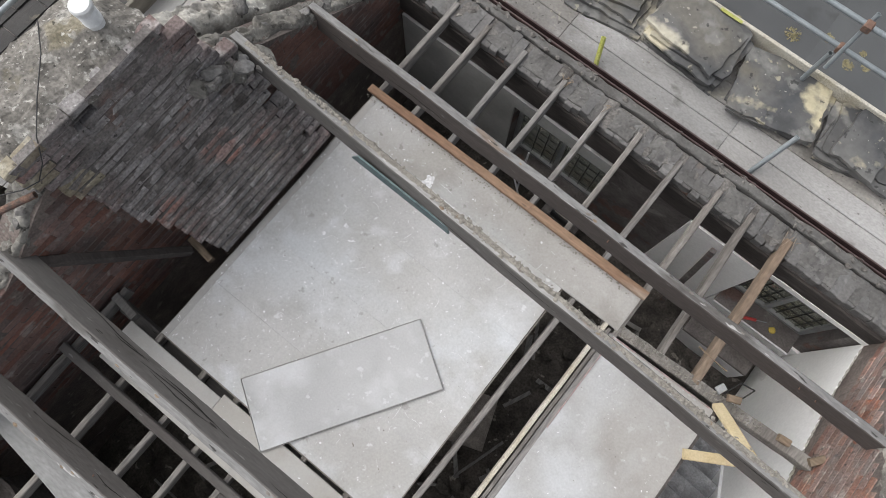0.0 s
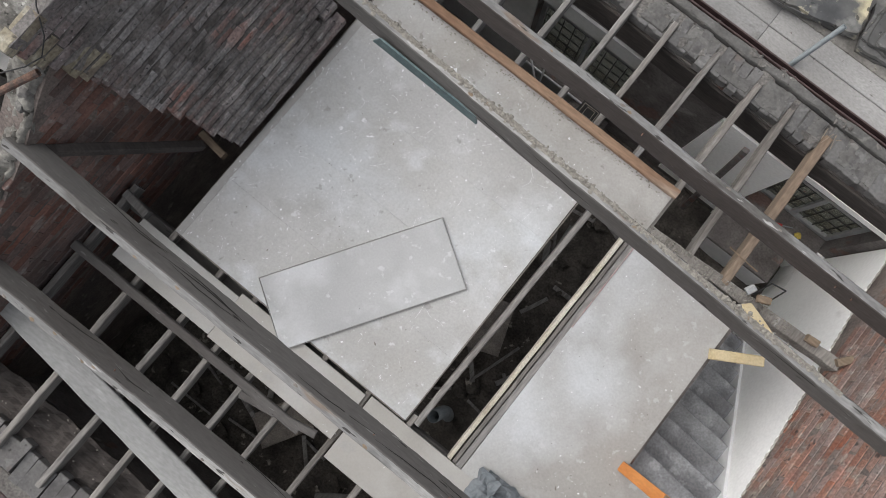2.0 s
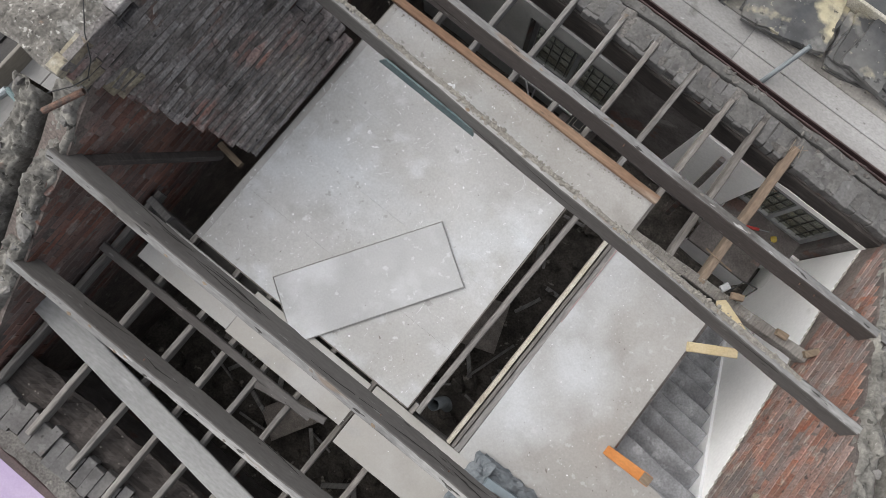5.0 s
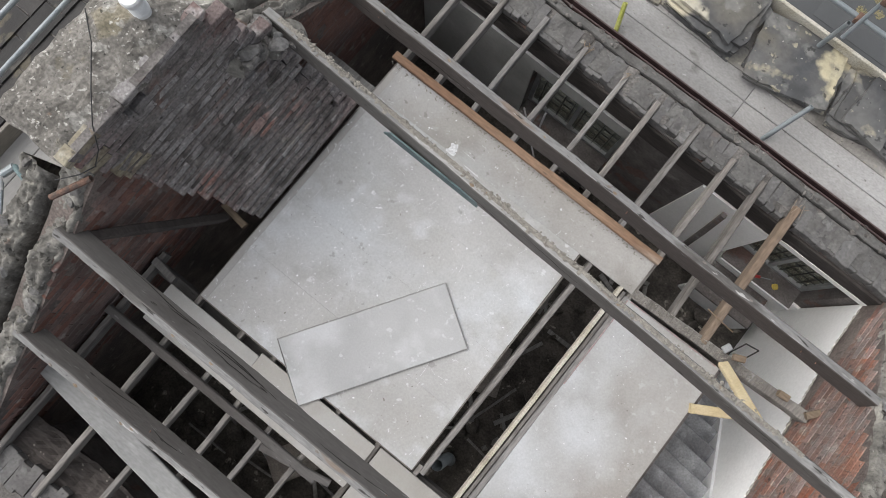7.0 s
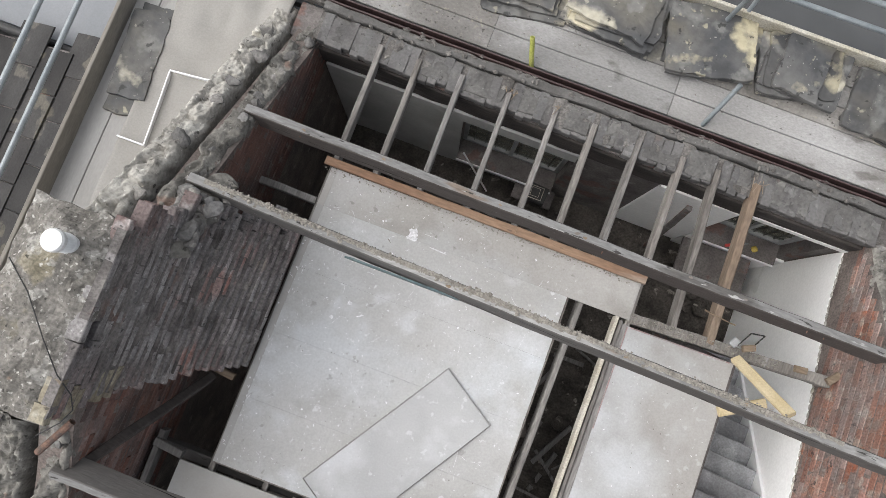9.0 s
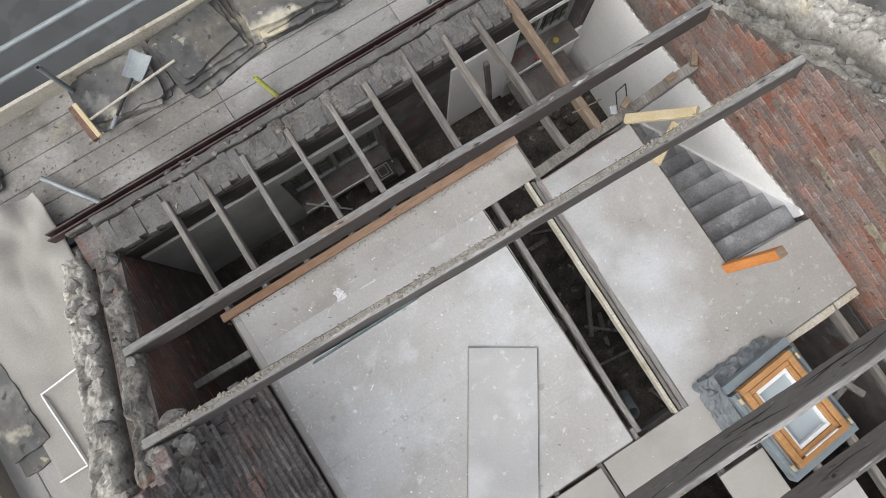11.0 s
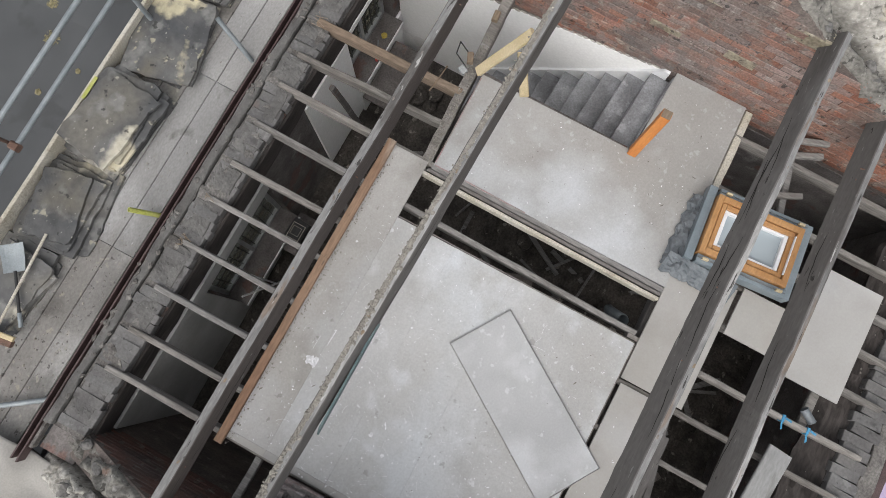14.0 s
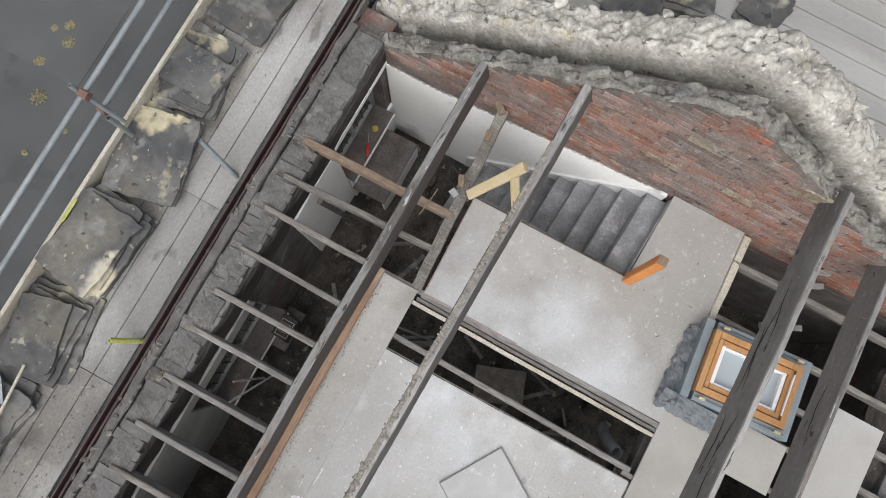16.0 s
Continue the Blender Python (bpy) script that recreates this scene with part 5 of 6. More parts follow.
# stacks of old stone slates on the boards
def slate_stack(x, y, turn, sizes, label, z0=PZ, loose_turn=9):
    s = thing("slate_stack", label, "slate stack", "slate stacks", at=(x, y, z0))
    z = z0
    r = random.Random(int(x * 100) + 7)
    for k, (w, d) in enumerate(sizes):
        th = r.uniform(0.022, 0.04)
        b = bmesh.new()
        pts = []
        corners = [(-w / 2, -d / 2), (w / 2, -d / 2), (w / 2, d / 2), (-w / 2, d / 2)]
        for c0, c1 in zip(corners, corners[1:] + corners[:1]):
            for q in range(12):
                f = q / 12
                px, py = c0[0] + (c1[0] - c0[0]) * f, c0[1] + (c1[1] - c0[1]) * f
                cut = 1 - (r.uniform(0.0, 0.04) if q == 0 else 0.0)
                jit = 0.026
                nv = noise.noise_vector((px * 6 + k * 3.1, py * 6 + x, 0.3)) + noise.noise_vector((px * 23 + k, py * 23 + x, 0.7)) * 0.5
                pts.append((px * cut + nv.x * jit, py * cut + nv.y * jit))
        lo = [b.verts.new((p[0] * 1.01, p[1] * 1.01, 0)) for p in pts]
        hi = [b.verts.new((p[0], p[1], th + 0.007 * noise.noise((p[0] * 9, p[1] * 9, k)))) for p in pts]
        mid = [b.verts.new((p[0] * 0.55, p[1] * 0.55, th + 0.004 * noise.noise((p[0] * 5, p[1] * 5, k + 3)))) for p in pts]
        nn = len(pts)
        for i in range(nn):
            j = (i + 1) % nn
            b.faces.new((lo[i], lo[j], hi[j], hi[i]))
            b.faces.new((hi[i], hi[j], mid[j], mid[i]))
        b.faces.new(lo[::-1])
        b.faces.new(mid)
        ob = part("slate", b, SLATE, s)
        ob.matrix_basis = pose(r.uniform(-0.05, 0.05), r.uniform(-0.05, 0.05), z - z0, r.uniform(-1.5, 1.5), r.uniform(-1.5, 1.5), turn + r.uniform(-loose_turn, loose_turn))
        z += th + 0.004
    return s


slate_stack(2.44, 5.16, 3, [(0.78, 0.62)] * 3 + [(0.7, 0.55), (0.45, 0.62)], "stack of grey stone slates with yellow lichen")
slate_stack(1.58, 5.06, 5, [(0.82, 0.66)] * 3 + [(0.86, 0.70)], "stack of broad dark grey stone slates")
slate_stack(0.59, 5.03, -4, [(0.86, 0.62)] * 4 + [(0.80, 0.58)] * 3, "stack of split stone slates with cream lichen")
slate_stack(-0.31, 5.05, 6, [(0.84, 0.68), (0.80, 0.62), (0.70, 0.5), (0.66, 0.46)], "stack of dark grey stone slates stepped in layers")
slate_stack(-1.20, 5.09, -6, [(0.86, 0.66), (0.8, 0.6), (0.7, 0.55), (0.66, 0.5)], "stack of broken dark slates by the shovel")
slate_stack(3.36, 5.04, -6, [(0.7, 0.6)] * 3, "stack of dark stone slates on the boards")
slate_stack(4.16, 5.03, 5, [(0.75, 0.6)] * 4, "stack of dark stone slates on the boards")
slate_stack(-2.95, 5.15, 5, [(0.75, 0.6)] * 3, "stack of grey stone slates on the boards")

# ---------------- beside the left gable ----------------
scaffold_left = thing("scaffold", "scaffold boards beside the gable under a felt sheet", "scaffold")
for k in range(6):
    x = -3.66 + 0.235 * k
    for y0, y1 in ((-3.0, 1.2), (1.205, 4.2)):
        b = bmesh.new()
        bar(b, (x, y0, PZ), (x, y1, PZ), 0.228, 0.038, 8, 0.003, 0.006)
        part("scaffold_board", b, DECK_Y, scaffold_left)
b = bmesh.new()
bar(b, (-3.80, -3.0, PZ + 0.22), (-3.78, 4.6, PZ + 0.22), 0.04, 0.24, 20, 0.003)
part("toe_board", b, TOE, scaffold_left, "dull tan timber toe board")
for x, z in ((-3.82, 0.80), (-3.83, 0.36)):
    b = bmesh.new()
    tube(b, (x, -3.2, z), (x, 5.0, z), 0.0242)
    part("guard_rail", b, STEEL, scaffold_left, "galvanised steel guard rail")
b = bmesh.new()
n1, n2 = 120, 40
gr = []
for i in range(n1 + 1):
    row_ = []
    for j in range(n2 + 1):
        y, x = -2.6 + 7.15 * i / n1, -3.36 + 1.06 * j / n2
        q = Vector((x * 1.5, y * 1.2, 0))
        z = PZ + 0.05 + 0.014 * noise.noise(q * 1.1) + 0.006 * noise.noise(q * 3) + (0.13 * max(0, (y - 3.5)) * (1 + 1.2 * noise.noise(Vector((q.x * 2.2 + q.y * 1.5, q.y * 3.0 - q.x, 3)))) + (0.05 * abs(noise.noise(Vector((q.x + q.y * 2.0, q.y * 1.2 - q.x * 2.0, 7)))) if y > 2.9 else 0))
        row_.append(b.verts.new((x + (0.05 * noise.noise((0, y * 2, 1)) if j == 0 else 0), y, z)))
    gr.append(row_)
for r0, r1 in zip(gr, gr[1:]):
    for j in range(n2):
        b.faces.new((r0[j], r0[j + 1], r1[j + 1], r1[j]))
felt = tagged(smooth(part("felt_sheet", b, FELT)), "beige felt sheet draped over the scaffold boards", "sheet")
felt.modifiers.new("thickness", "SOLIDIFY").thickness = 0.003
b = bmesh.new()
for p0, p1 in (((-3.15, 2.955), (-2.75, 2.997)), ((-3.147, 2.945), (-3.095, 2.215)), ((-3.09, 2.205), (-3.36, 2.205))):
    bar(b, (*p0, PZ + 0.10), (*p1, PZ + 0.10), 0.014, 0.07, 8, 0.002, 0.001)
tagged(part("white_line", b, WHITE), "white painted marking on the felt sheet", "marking")
slate_stack(-3.52, 3.0, 94, [(1.12, 0.33), (0.86, 0.36)], "two long dark stone slabs on the boards", PZ, 2)
# neighbouring slate roof beyond
roof = thing("neighbour_roof", "dark mossy slate roof of the next building", "roof", kind="structure")
b = bmesh.new()
prism(b, [(-12, -5.2), (-4.6, -2.2), (-4.6, -2.4), (-12, -5.4)], "y", -8, 3.25)
part("roof_body", b, DARK, roof)
stock = []
for k in range(4):
    b = bmesh.new()
    bar(b, (k * 2.0 - 0.34, 0, 0), (k * 2.0 + 0.34, 0, 0), 0.60, 0.022, 4, 0.012, 0.006)
    bmesh.ops.translate(b, verts=b.verts, vec=(-k * 2.0, 0, 0))
    stock.append(mesh_of("slate", b, ROOFSLATE))
tilt = math.degrees(math.atan2(3.0, 7.4))
for i in range(8):
    for j in range(18):
        x = -4.85 - 0.52 * i
        piece("slate", rng.choice(stock), roof, pose(x, 2.92 - 0.615 * j + (0.3 if i % 2 else 0), -2.2 - (-4.6 - x) * 3.0 / 7.4 + 0.03, 0, -tilt - 2.5, 0))
b = bmesh.new()
prism(b, [(-14, 3.42), (-4.5, 3.42), (-4.5, 9), (-14, 9)], "z", -3.2, -3.1)
tagged(part("pale_roof", b, PALEROOF), "pale blue-grey flat roof beside the slate roof", "roof", kind="structure")
# black rainwater pipe between the two roofs
b = bmesh.new()
tube(b, (-9.5, 3.33, -3.02), (-4.6, 3.33, -3.02), 0.06, 12)
tagged(part("gutter_pipe", b, BLACK), "black rainwater pipe between the slate roof and the flat roof", "gutter")
# ---------------- beside the right gable ----------------
scaffold_right = thing("scaffold", "grey scaffold boards beside the gable", "scaffold")
for k in range(14):
    x = 4.20 + 0.235 * k
    b = bmesh.new()
    bar(b, (x, -3.0, PZ), (x, 4.2, PZ), 0.228, 0.038, 10, 0.003, 0.006)
    part("scaffold_board", b, DECK_Y, scaffold_right)
slate_stack(5.2, 1.75, 12, [(0.6, 0.5)] * 4, "stack of dark slates beside the gable")
slate_stack(5.75, 0.62, -8, [(0.5, 0.4)] * 2, "yellow lichened slates beside the gable")
slate_stack(5.6, 1.35, 15, [(0.6, 0.5)] * 3, "dark slates lying on the grey boards")
# ---------------- small things ----------------
# shovel and broom left on the slates
shovel = thing("shovel", "steel shovel with a black shaft lying on the slates", "shovel", at=(-0.95, 5.1, -0.13))
b = bmesh.new()
n1, n2 = 8, 6
SH = pose(-0.94, 5.11, -0.125, 4, -6, 38)
gr = []
for i in range(n1 + 1):
    u = i / n1
    row_ = []
    for j in range(n2 + 1):
        w = j / n2 * 2 - 1
        row_.append(b.verts.new((-0.13 + 0.26 * u, w * (0.095 + 0.012 * u), 0.014 + 0.022 * w * w - 0.012 * math.sin(u * 3.1))))
    gr.append(row_)
for r0, r1 in zip(gr, gr[1:]):
    for j in range(n2):
        b.faces.new((r0[j], r0[j + 1], r1[j + 1], r1[j]))
q = part("blade", b, STEEL, shovel, "pale worn steel blade")
q.matrix_basis = Matrix.Translation(-shovel.location) @ SH
q.modifiers.new("thickness", "SOLIDIFY").thickness = 0.003
for nm, p0, p1, rr, m in (("shaft", (-0.12, 0, 0.02), (-0.50, 0, 0.05), 0.014, BLACK), ("grip", (-0.50, 0, 0.05), (-0.63, 0, 0.055), 0.019, STEEL)):
    b = bmesh.new()
    tube(b, p0, p1, rr, 10, False)
    part(nm, b, m, shovel).matrix_basis = Matrix.Translation(-shovel.location) @ SH
broom = thing("broom", "wooden broom with brown bristles lying on the slates", "broom", at=(-1.5, 4.9, -0.13))
b = bmesh.new()
tube(b, (-1.55, 4.88, -0.10), (-0.62, 4.98, -0.12), 0.013, 10, False)
part("handle", b, CREAMY, broom)
b = bmesh.new()
bar(b, (-1.60, 5.08, -0.08), (-1.545, 4.69, -0.08), 0.045, 0.03, 4, 0.002)
part("head", b, CREAM, broom)
b = bmesh.new()
bar(b, (-1.645, 5.075, -0.085), (-1.59, 4.685, -0.085), 0.06, 0.05, 14, 0.006)
part("bristles", b, RUST, broom, "rust-brown bristles")
# dark leaning timber and small set of clutter in the room below
timber("leaning_timber", "dark timber leaning against the white plaster", (1.95, 3.56, -0.50), (2.14, 3.46, -2.35), 0.06, 0.05, DARK, category="timber", n=6)
timber("thin_stick", "thin splintered stick across the joist", (2.22, 2.57, -0.012), (2.50, 2.53, 0.03), 0.016, 0.014, TAN, category="stick", n=4, taper=0.3)
radio = thing("box_radio", "small black box with a pale outlined lid on the sill", "box", at=(0.6, 3.5, -2.3))
b = bmesh.new()
bar(b, (0.47, 3.52, -2.02), (0.75, 3.50, -2.02), 0.22, 0.16, 2, 0.0, 0.02)
part("body", b, BLACK, radio)
for x0, x1, y0, y1 in ((0.50, 0.70, 3.585, 3.592), (0.50, 0.70, 3.43, 3.437), (0.50, 0.507, 3.437, 3.585), (0.693, 0.70, 3.437, 3.585), (0.55, 0.555, 3.46, 3.57), (0.555, 0.66, 3.565, 3.57), (0.555, 0.66, 3.46, 3.465), (0.655, 0.66, 3.465, 3.565)):
    b = bmesh.new()
    box(b, x0, x1, y0, y1, -2.03, -2.014, 0.001)
    part("trim_line", b, CREAMY, radio)
b = bmesh.new()
box(b, 0.35, 0.85, 3.40, 3.63, -2.22, -2.182, 0.006)
tagged(part("shelf", b, DARK), "dark shelf under the front window", "shelf")
b = bmesh.new()
box(b, 0.45, 0.75, 3.45, 3.62, LOW, -2.222, 0.006)
tagged(part("shelf_stand", b, DARK), "dark stand under the shelf", "stand")
for p0, p1 in (((-0.35, 3.55, -1.6), (0.05, 3.40, -2.4)), ((-0.1, 3.58, -1.4), (-0.06, 3.50, -2.4))):
    b = bmesh.new()
    tube(b, p0, p1, 0.012, 8, False)
    tagged(part("pipe", b, WHITE), "thin pale pipe leaning in the window bay", "pipe")
# window boxes and dark casing beneath the stair window
casing = thing("casing", "dark boarded casing below the stair window", "casing", at=(2.9, 3.4, LOW))
b = bmesh.new()
box(b, 2.46, 3.30, 3.22, 3.64, -2.05, -2.0, 0.006)
part("top_board", b, DARK, casing)
b = bmesh.new()
box(b, 2.46, 3.30, 3.22, 3.25, LOW, -2.052, 0.004)
part("front_board", b, WHITE, casing, "white painted front board")
# debris below: sticks, sheets, lumps
r = random.Random(21)
b = bmesh.new()
for k in range(150):
    x, y = r.uniform(XL + 0.2, XR - 0.3), r.uniform(YB + 0.2, YF - 0.5)
    if 2.4 < x and 0.5 < y < 2.9:
        continue
    t, L = r.uniform(0, 3.14), r.uniform(0.15, 0.7)
    z = LOW + r.uniform(0.06, 0.28)
    bar(b, (x, y, z), (x + L * math.cos(t), y + L * math.sin(t), z + r.uniform(-0.12, 0.12)), r.uniform(0.02, 0.07), r.uniform(0.015, 0.04), 2, 0.006, 0.003)
tagged(part("broken_lath", b, JOIST), "broken laths and timber scraps on the floor below", "debris", kind="stuff")
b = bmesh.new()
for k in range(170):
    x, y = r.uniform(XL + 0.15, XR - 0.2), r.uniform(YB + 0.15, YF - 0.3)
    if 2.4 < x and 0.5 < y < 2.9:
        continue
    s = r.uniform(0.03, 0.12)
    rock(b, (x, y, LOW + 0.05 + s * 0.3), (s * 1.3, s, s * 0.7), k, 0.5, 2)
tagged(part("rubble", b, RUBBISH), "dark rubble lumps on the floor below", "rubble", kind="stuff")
for x, y, z, w, d, tz, tx in ((1.22, 0.95, -1.0, 0.42, 0.62, 20, 6), (2.35, -1.55, -1.8, 0.6, 0.9, 30, 10), (0.1, -1.3, -2.2, 0.6, 0.4, 60, -8), (-0.9, -0.9, -2.25, 0.5, 0.35, 12, 5)):
    b = bmesh.new()
    bar(b, (-w / 2, 0, 0), (w / 2, 0, 0), d, 0.012, 2, 0.003)
    ob = part("fallen_board", b, RIM)
    ob.matrix_basis = pose(x, y, z if z < -2 else LOW + 0.25, tx, 0, tz)
    tagged(ob, "fallen grey board lying in the debris below", "board", "fallen boards")
# ribbed hose in the gap
hose = thing("flexible_duct", "grey ribbed flexible duct hanging in the floor gap", "duct", at=(1.25, -0.02, -0.3))
b = bmesh.new()
prev = None
for k in range(46):
    f = k / 45
    c = Vector((1.20 + 0.16 * f, 0.0 + 0.05 * math.sin(3 * f), -0.16 - 0.75 * f))
    rr = 0.05 + 0.006 * (k % 2)
    ring = [b.verts.new(c + Vector((rr * math.cos(q), rr * math.sin(q), 0))) for q in (2 * math.pi * j / 14 for j in range(14))]
    if prev:
        for j in range(14):
            b.faces.new((prev[j], prev[(j + 1) % 14], ring[(j + 1) % 14], ring[j]))
    prev = ring
part("ribbed_skin", b, STEEL, hose)
# iron pipe, cable and aerial bracket at the chimney
b = bmesh.new()
tube(b, (-1.98, 0.04, 1.72), (-1.83, 0.30, 1.78), 0.022, 10)
tagged(part("iron_pipe", b, RUST), "short rusty iron pipe built into the chimney", "pipe")
cu = bpy.data.curves.new("cable", "CURVE")
cu.dimensions, cu.bevel_depth = "3D", 0.004
sp = cu.splines.new("POLY")
pts = [(-2.46, 1.10, 2.00), (-2.25, 0.96, 2.045), (-2.05, 0.74, 2.05), (-1.92, 0.58, 2.01), (-1.84, 0.48, 1.92), (-1.83, 0.38, 1.84), (-1.88, 0.28, 1.82), (-2.0, 0.15, 1.78)]
sp.points.add(len(pts) - 1)
for p, c in zip(sp.points, pts):
    p.co = (*c, 1)
cu.materials.append(BLACK)
tagged(new("cable", cu), "thin black cable hanging over the chimney cap", "cable")
bracket = thing("aerial_bracket", "weathered pipe bracket with blue-green and white fittings", "bracket", at=(-2.55, -0.1, 1.2))
for p0, p1, rr, m, nm in (((-2.37, -0.08, 1.30), (-2.62, -0.06, 1.22), 0.022, TEAL, "arm"), ((-2.62, -0.06, 1.22), (-2.66, -0.16, 1.20), 0.03, STEEL, "elbow"), ((-2.66, -0.18, 1.22), (-2.60, -0.26, 1.2), 0.026, WHITE, "cap"), ((-2.62, -0.2, 1.2), (-2.48, -0.62, 0.95), 0.01, STEEL, "stay")):
    b = bmesh.new()
    tube(b, p0, p1, rr, 10)
    part(nm, b, m, bracket)
# moss tufts and a patched square on the street
for x, y, s in ((3.12, 10.20, 0.09), (2.85, 10.04, 0.12), (2.31, 10.29, 0.10), (1.75, 9.94, 0.15), (2.95, 10.4, 0.06), (0.8, 9.6, 0.05), (1.45, 9.2, 0.04)):
    b = bmesh.new()
    for k in range(60):
        t, d = r.uniform(0, 6.28), s * r.random() ** 0.7
        rock(b, (x + d * math.cos(t), y + d * math.sin(t), -5.395), (r.uniform(0.01, 0.03), r.uniform(0.01, 0.03), 0.018), k, 0.6, 1)
    for k in range(30):
        t, d = r.uniform(0, 6.28), s * r.uniform(0.5, 1.15)
        bar(b, (x, y, -5.37), (x + d * math.cos(t), y + d * math.sin(t), -5.39), 0.004, 0.004, 1, 0, 0.001)
    tagged(part("moss_tuft", b, MOSS), "yellow-green moss tuft growing in the asphalt", "moss", "moss tufts")
b = bmesh.new()
prism(b, [(2.2, 9.45), (3.9, 9.45), (3.9, 11.6), (2.2, 11.6)], "z", -5.41, -5.392)
tagged(part("asphalt_patch", b, PATCH), "slightly darker rectangular asphalt patch", "road patch", kind="structure")
# broken nails, nogs and blocks near the trimmer
for p0, p1, m, lab in (((3.12, 2.36, 0.02), (3.22, 2.37, 0.02), TAN, "small split wood block on the trimmer"), ((2.62, 2.36, 0.05), (2.72, 2.40, 0.05), TAN, "small split wood block on the trimmer"), ((2.53, 2.35, 0.02), (2.56, 2.42, 0.03), GREYFRAME, "broken white plaster scrap on the trimmer"), ((3.42, 2.34, 0.03), (3.50, 2.44, 0.04), TAN, "split bearing block at the wall")):
    timber("wood_block", lab, p0, p1, 0.06, 0.05, m, category="block", n=2, wob=0.006)
# twigs in the joist pockets
b = bmesh.new()
for k in range(18):
    x0 = rng.choice((-0.10, 0.33, 2.33)) + rng.uniform(-0.06, 0.06)
    t = rng.uniform(0.6, 2.4)
    bar(b, (x0, 3.80 + rng.uniform(-0.06, 0.06), -0.02), (x0 + 0.06 * math.cos(t), 3.80 + 0.07 * math.sin(t), -0.02 + rng.uniform(0, 0.02)), 0.005, 0.004, 1, 0, 0.001)
tagged(part("twigs", b, TAN), "dry twigs caught beside the joists", "twigs", kind="stuff")
# grit and crumbs swept about the scaffold boards
b = bmesh.new()
r = random.Random(33)
for k in range(60):
    x = r.triangular(-2.6, 0.6, -1.9) if k < 54 else r.uniform(0.6, 3.2)
    y = r.uniform(4.22, 4.78)
    s_ = r.uniform(0.003, 0.010) * (1.6 if r.random() < 0.06 else 1)
    rock(b, (x, y, PZ + 0.004), (s_ * 1.3, s_, s_ * 0.6), k, 0.5, 1)
tagged(part("crumbs", b, DARK), "dark crumbs of mortar and slate on the scaffold boards", "debris", kind="stuff")
b = bmesh.new()
for k in range(240):
    x, y = r.triangular(-2.6, 1.0, -1.6), r.uniform(4.22, 4.8)
    s_ = r.uniform(0.003, 0.009) * (2.0 if r.random() < 0.06 else 1)
    rock(b, (x, y, PZ + 0.004), (s_ * 1.3, s_, s_ * 0.6), k, 0.5, 1)
tagged(part("crumbs", b, GRIT), "pale crumbs of mortar on the scaffold boards", "debris", kind="stuff")
# loose pieces near the back purlins
timber("short_batten", "short dark batten lying beside the back purlin", (0.56, -0.66, 0.05), (-0.1, -0.79, 0.05), 0.06, 0.05, BEAM, category="batten", n=6)
can = thing("metal_can", "small dented grey metal can beside the joist", "can", at=(1.21, -1.78, -0.03))
b = bmesh.new()
tube(b, (1.235, -1.74, -0.058), (1.175, -1.83, -0.058), 0.036, 14, False)
part("body", b, LEAD, can)
for p0, p1 in (((1.242, -1.730, -0.058), (1.236, -1.739, -0.058)), ((1.174, -1.831, -0.058), (1.168, -1.840, -0.058))):
    b = bmesh.new()
    tube(b, p0, p1, 0.039, 14, False)
    part("rim", b, LEAD, can)
timber("can_ledge", "short grey noggin under the metal can", (1.11, -1.785, -0.096), (1.54, -1.79, -0.096), 0.08, 0.05, JOIST, category="noggin", n=4)
# crumbled bed along the inside of the back wall
b = bmesh.new()
n1, n2 = 110, 9
gr = [[b.verts.new((XL + 0.02 + (XR - XL - 0.04) * i / n1, YB - 0.02 + 0.30 * j / n2, -0.17 - 0.10 * j / n2 + 0.05 * noise.noise((i * 0.22, j * 0.35, 5)) + 0.03 * noise.noise((i * 0.7, j * 0.8, 2)))) for j in range(n2 + 1)] for i in range(n1 + 1)]
for r0, r1 in zip(gr, gr[1:]):
    for j in range(n2):
        b.faces.new((r0[j], r0[j + 1], r1[j + 1], r1[j]))
ob = part("crumbled_ledge", b, SOOTWOOD, wall_back)
ob.modifiers.new("thickness", "SOLIDIFY").thickness = 0.06
b = bmesh.new()
for k in range(70):
    x, f = r.uniform(XL + 0.05, XR - 0.05), r.random()
    s_ = r.uniform(0.004, 0.012)
    rock(b, (x, YB + 0.28 * f, -0.15 - 0.10 * f), (s_ * 1.3, s_, s_ * 0.7), k, 0.5, 1)
part("crumbs", b, GRIT, wall_back, kind="stuff")
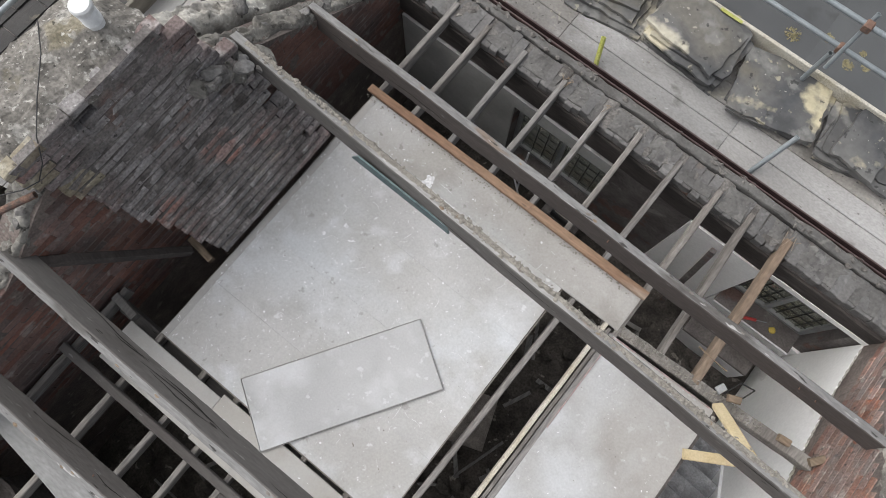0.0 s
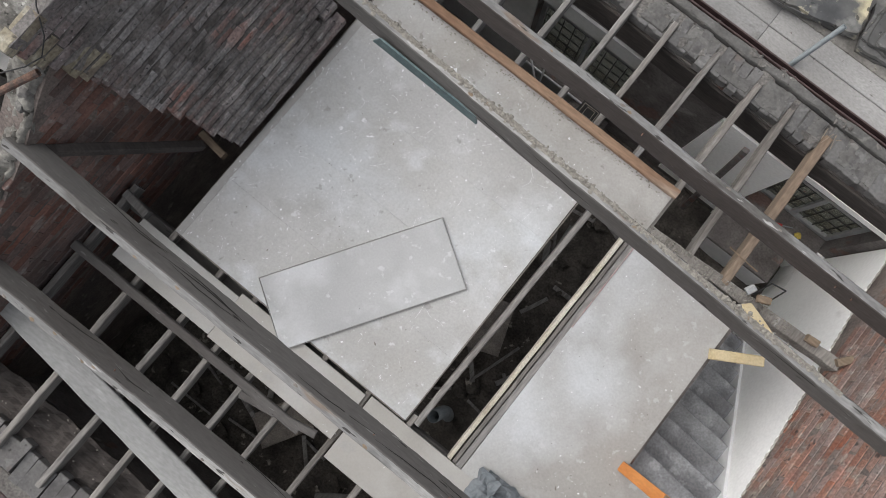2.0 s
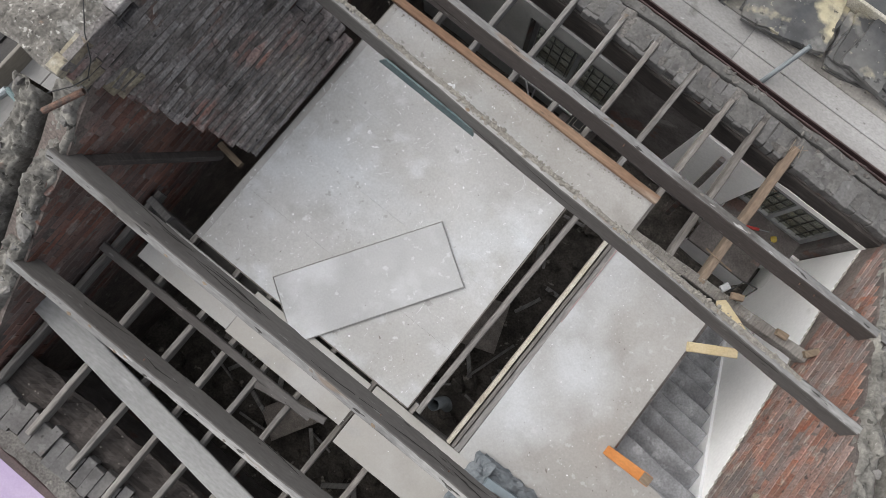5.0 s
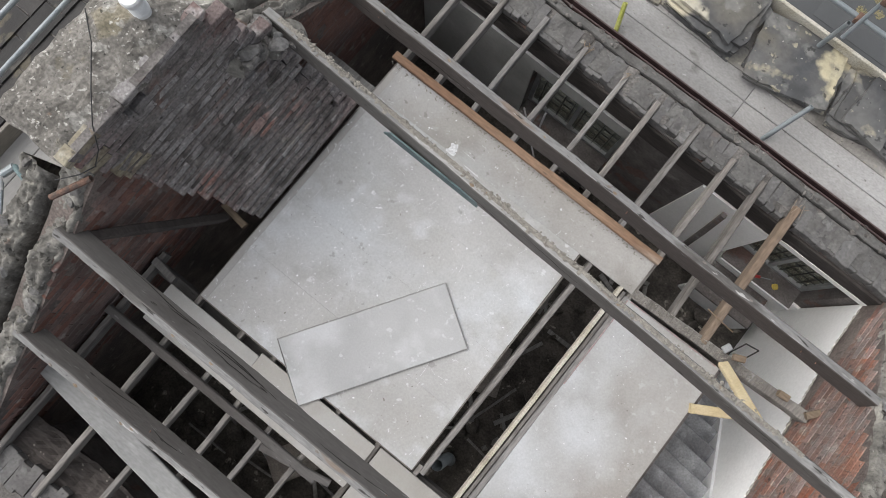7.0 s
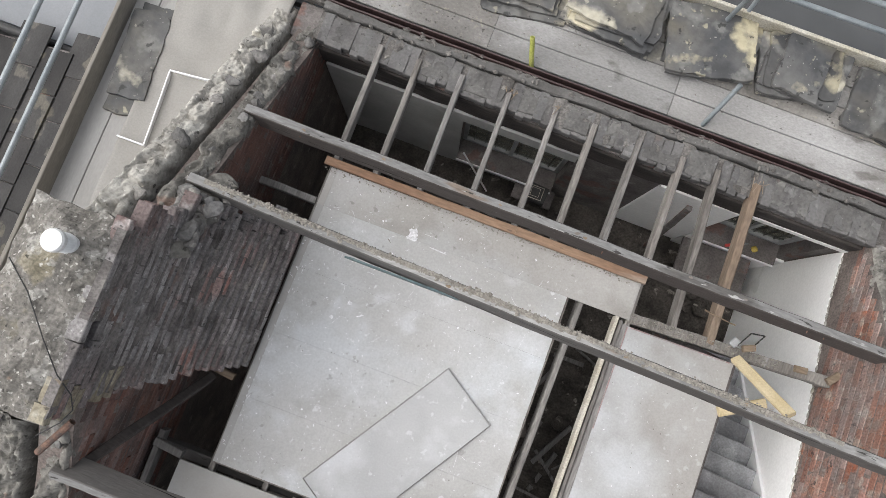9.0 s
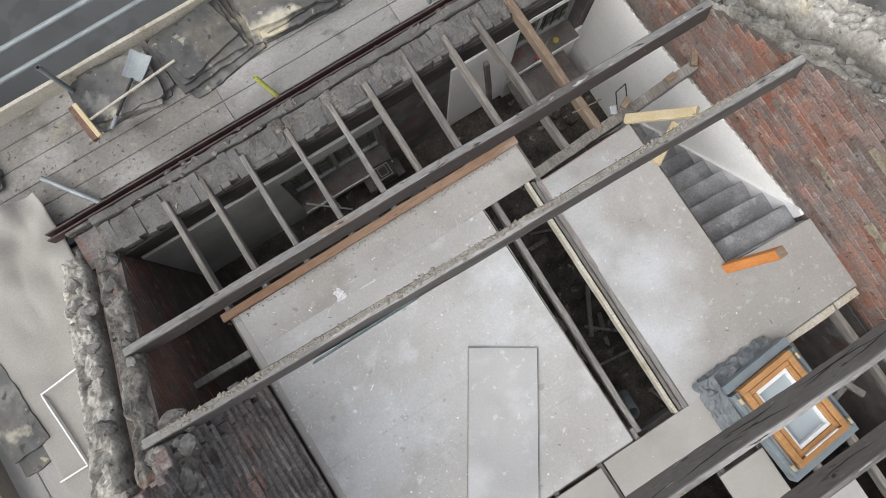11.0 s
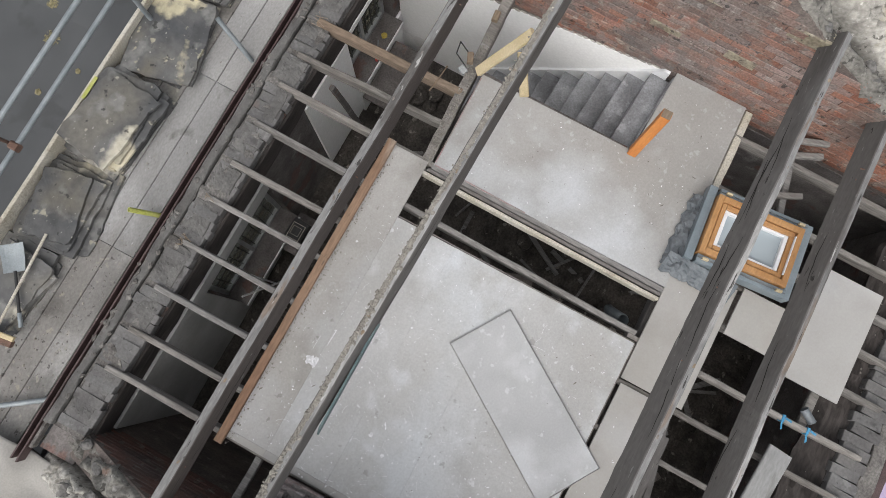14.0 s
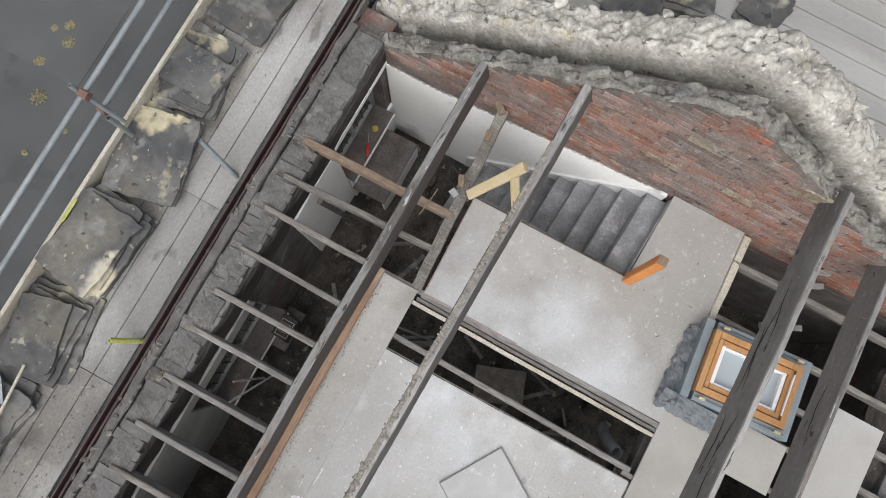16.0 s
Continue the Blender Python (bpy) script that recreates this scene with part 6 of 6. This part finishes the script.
# dirt and splinters along the front edge of the deck
b = bmesh.new()
for k in range(260):
    x = r.uniform(-1.4, 1.5)
    s_ = r.uniform(0.003, 0.009)
    rock(b, (x, 2.575 + r.gauss(0, 0.018), 0.002), (s_ * 1.6, s_, s_ * 0.5), k, 0.5, 1)
tagged(part("crumbs", b, GRIT), "dirt and splinters along the batten", "debris", kind="stuff")
b = bmesh.new()
bar(b, (0.62, 5.38, PZ + 0.214), (0.86, 5.381, PZ + 0.214), 0.034, 0.006, 3, 0.001, 0.001)
tagged(part("yellow_tape", b, GREENTUBE), "strip of yellow tape on the toe board", "tape")
# small tool and rag left on the sill of the stair window
REDPAINT = surface("red_paint", (0.36, 0.030, 0.028), (0.46, 0.05, 0.045), 9, 0.5, 0.05, 60, fine=0.1)
RAG = surface("yellow_rag", (0.48, 0.36, 0.07), (0.56, 0.44, 0.12), 14, 0.9, 0.2, 60, fine=0.2)
tool = thing("hand_tool", "small red-handled hand tool lying on the window sill", "tool", at=(2.86, 3.62, WIN2[2] + 0.01))
b = bmesh.new()
tube(b, (2.80, 3.60, WIN2[2] + 0.03), (2.93, 3.66, WIN2[2] + 0.03), 0.018, 10, False)
part("grip", b, REDPAINT, tool)
b = bmesh.new()
tube(b, (2.93, 3.66, WIN2[2] + 0.03), (3.04, 3.71, WIN2[2] + 0.03), 0.006, 8, False)
part("blade", b, STEEL, tool)
b = bmesh.new()
rock(b, (3.12, 3.68, WIN2[2] + 0.025), (0.05, 0.04, 0.02), 77, 0.6, 2)
tagged(part("rag", b, RAG), "crumpled yellow rag on the window sill", "rag")
# bent wire bracket and white scraps at the trimmer
bracket = thing("wire_bracket", "bent dark wire bracket standing on the trimmer", "bracket", at=(2.62, 2.40, 0.0))
for p0, p1 in (((2.60, 2.38, -0.04), (2.62, 2.50, 0.10)), ((2.62, 2.50, 0.10), (2.74, 2.52, 0.10)), ((2.74, 2.52, 0.10), (2.73, 2.41, -0.04))):
    b = bmesh.new()
    tube(b, p0, p1, 0.006, 8, False)
    part("wire", b, BLACK, bracket)
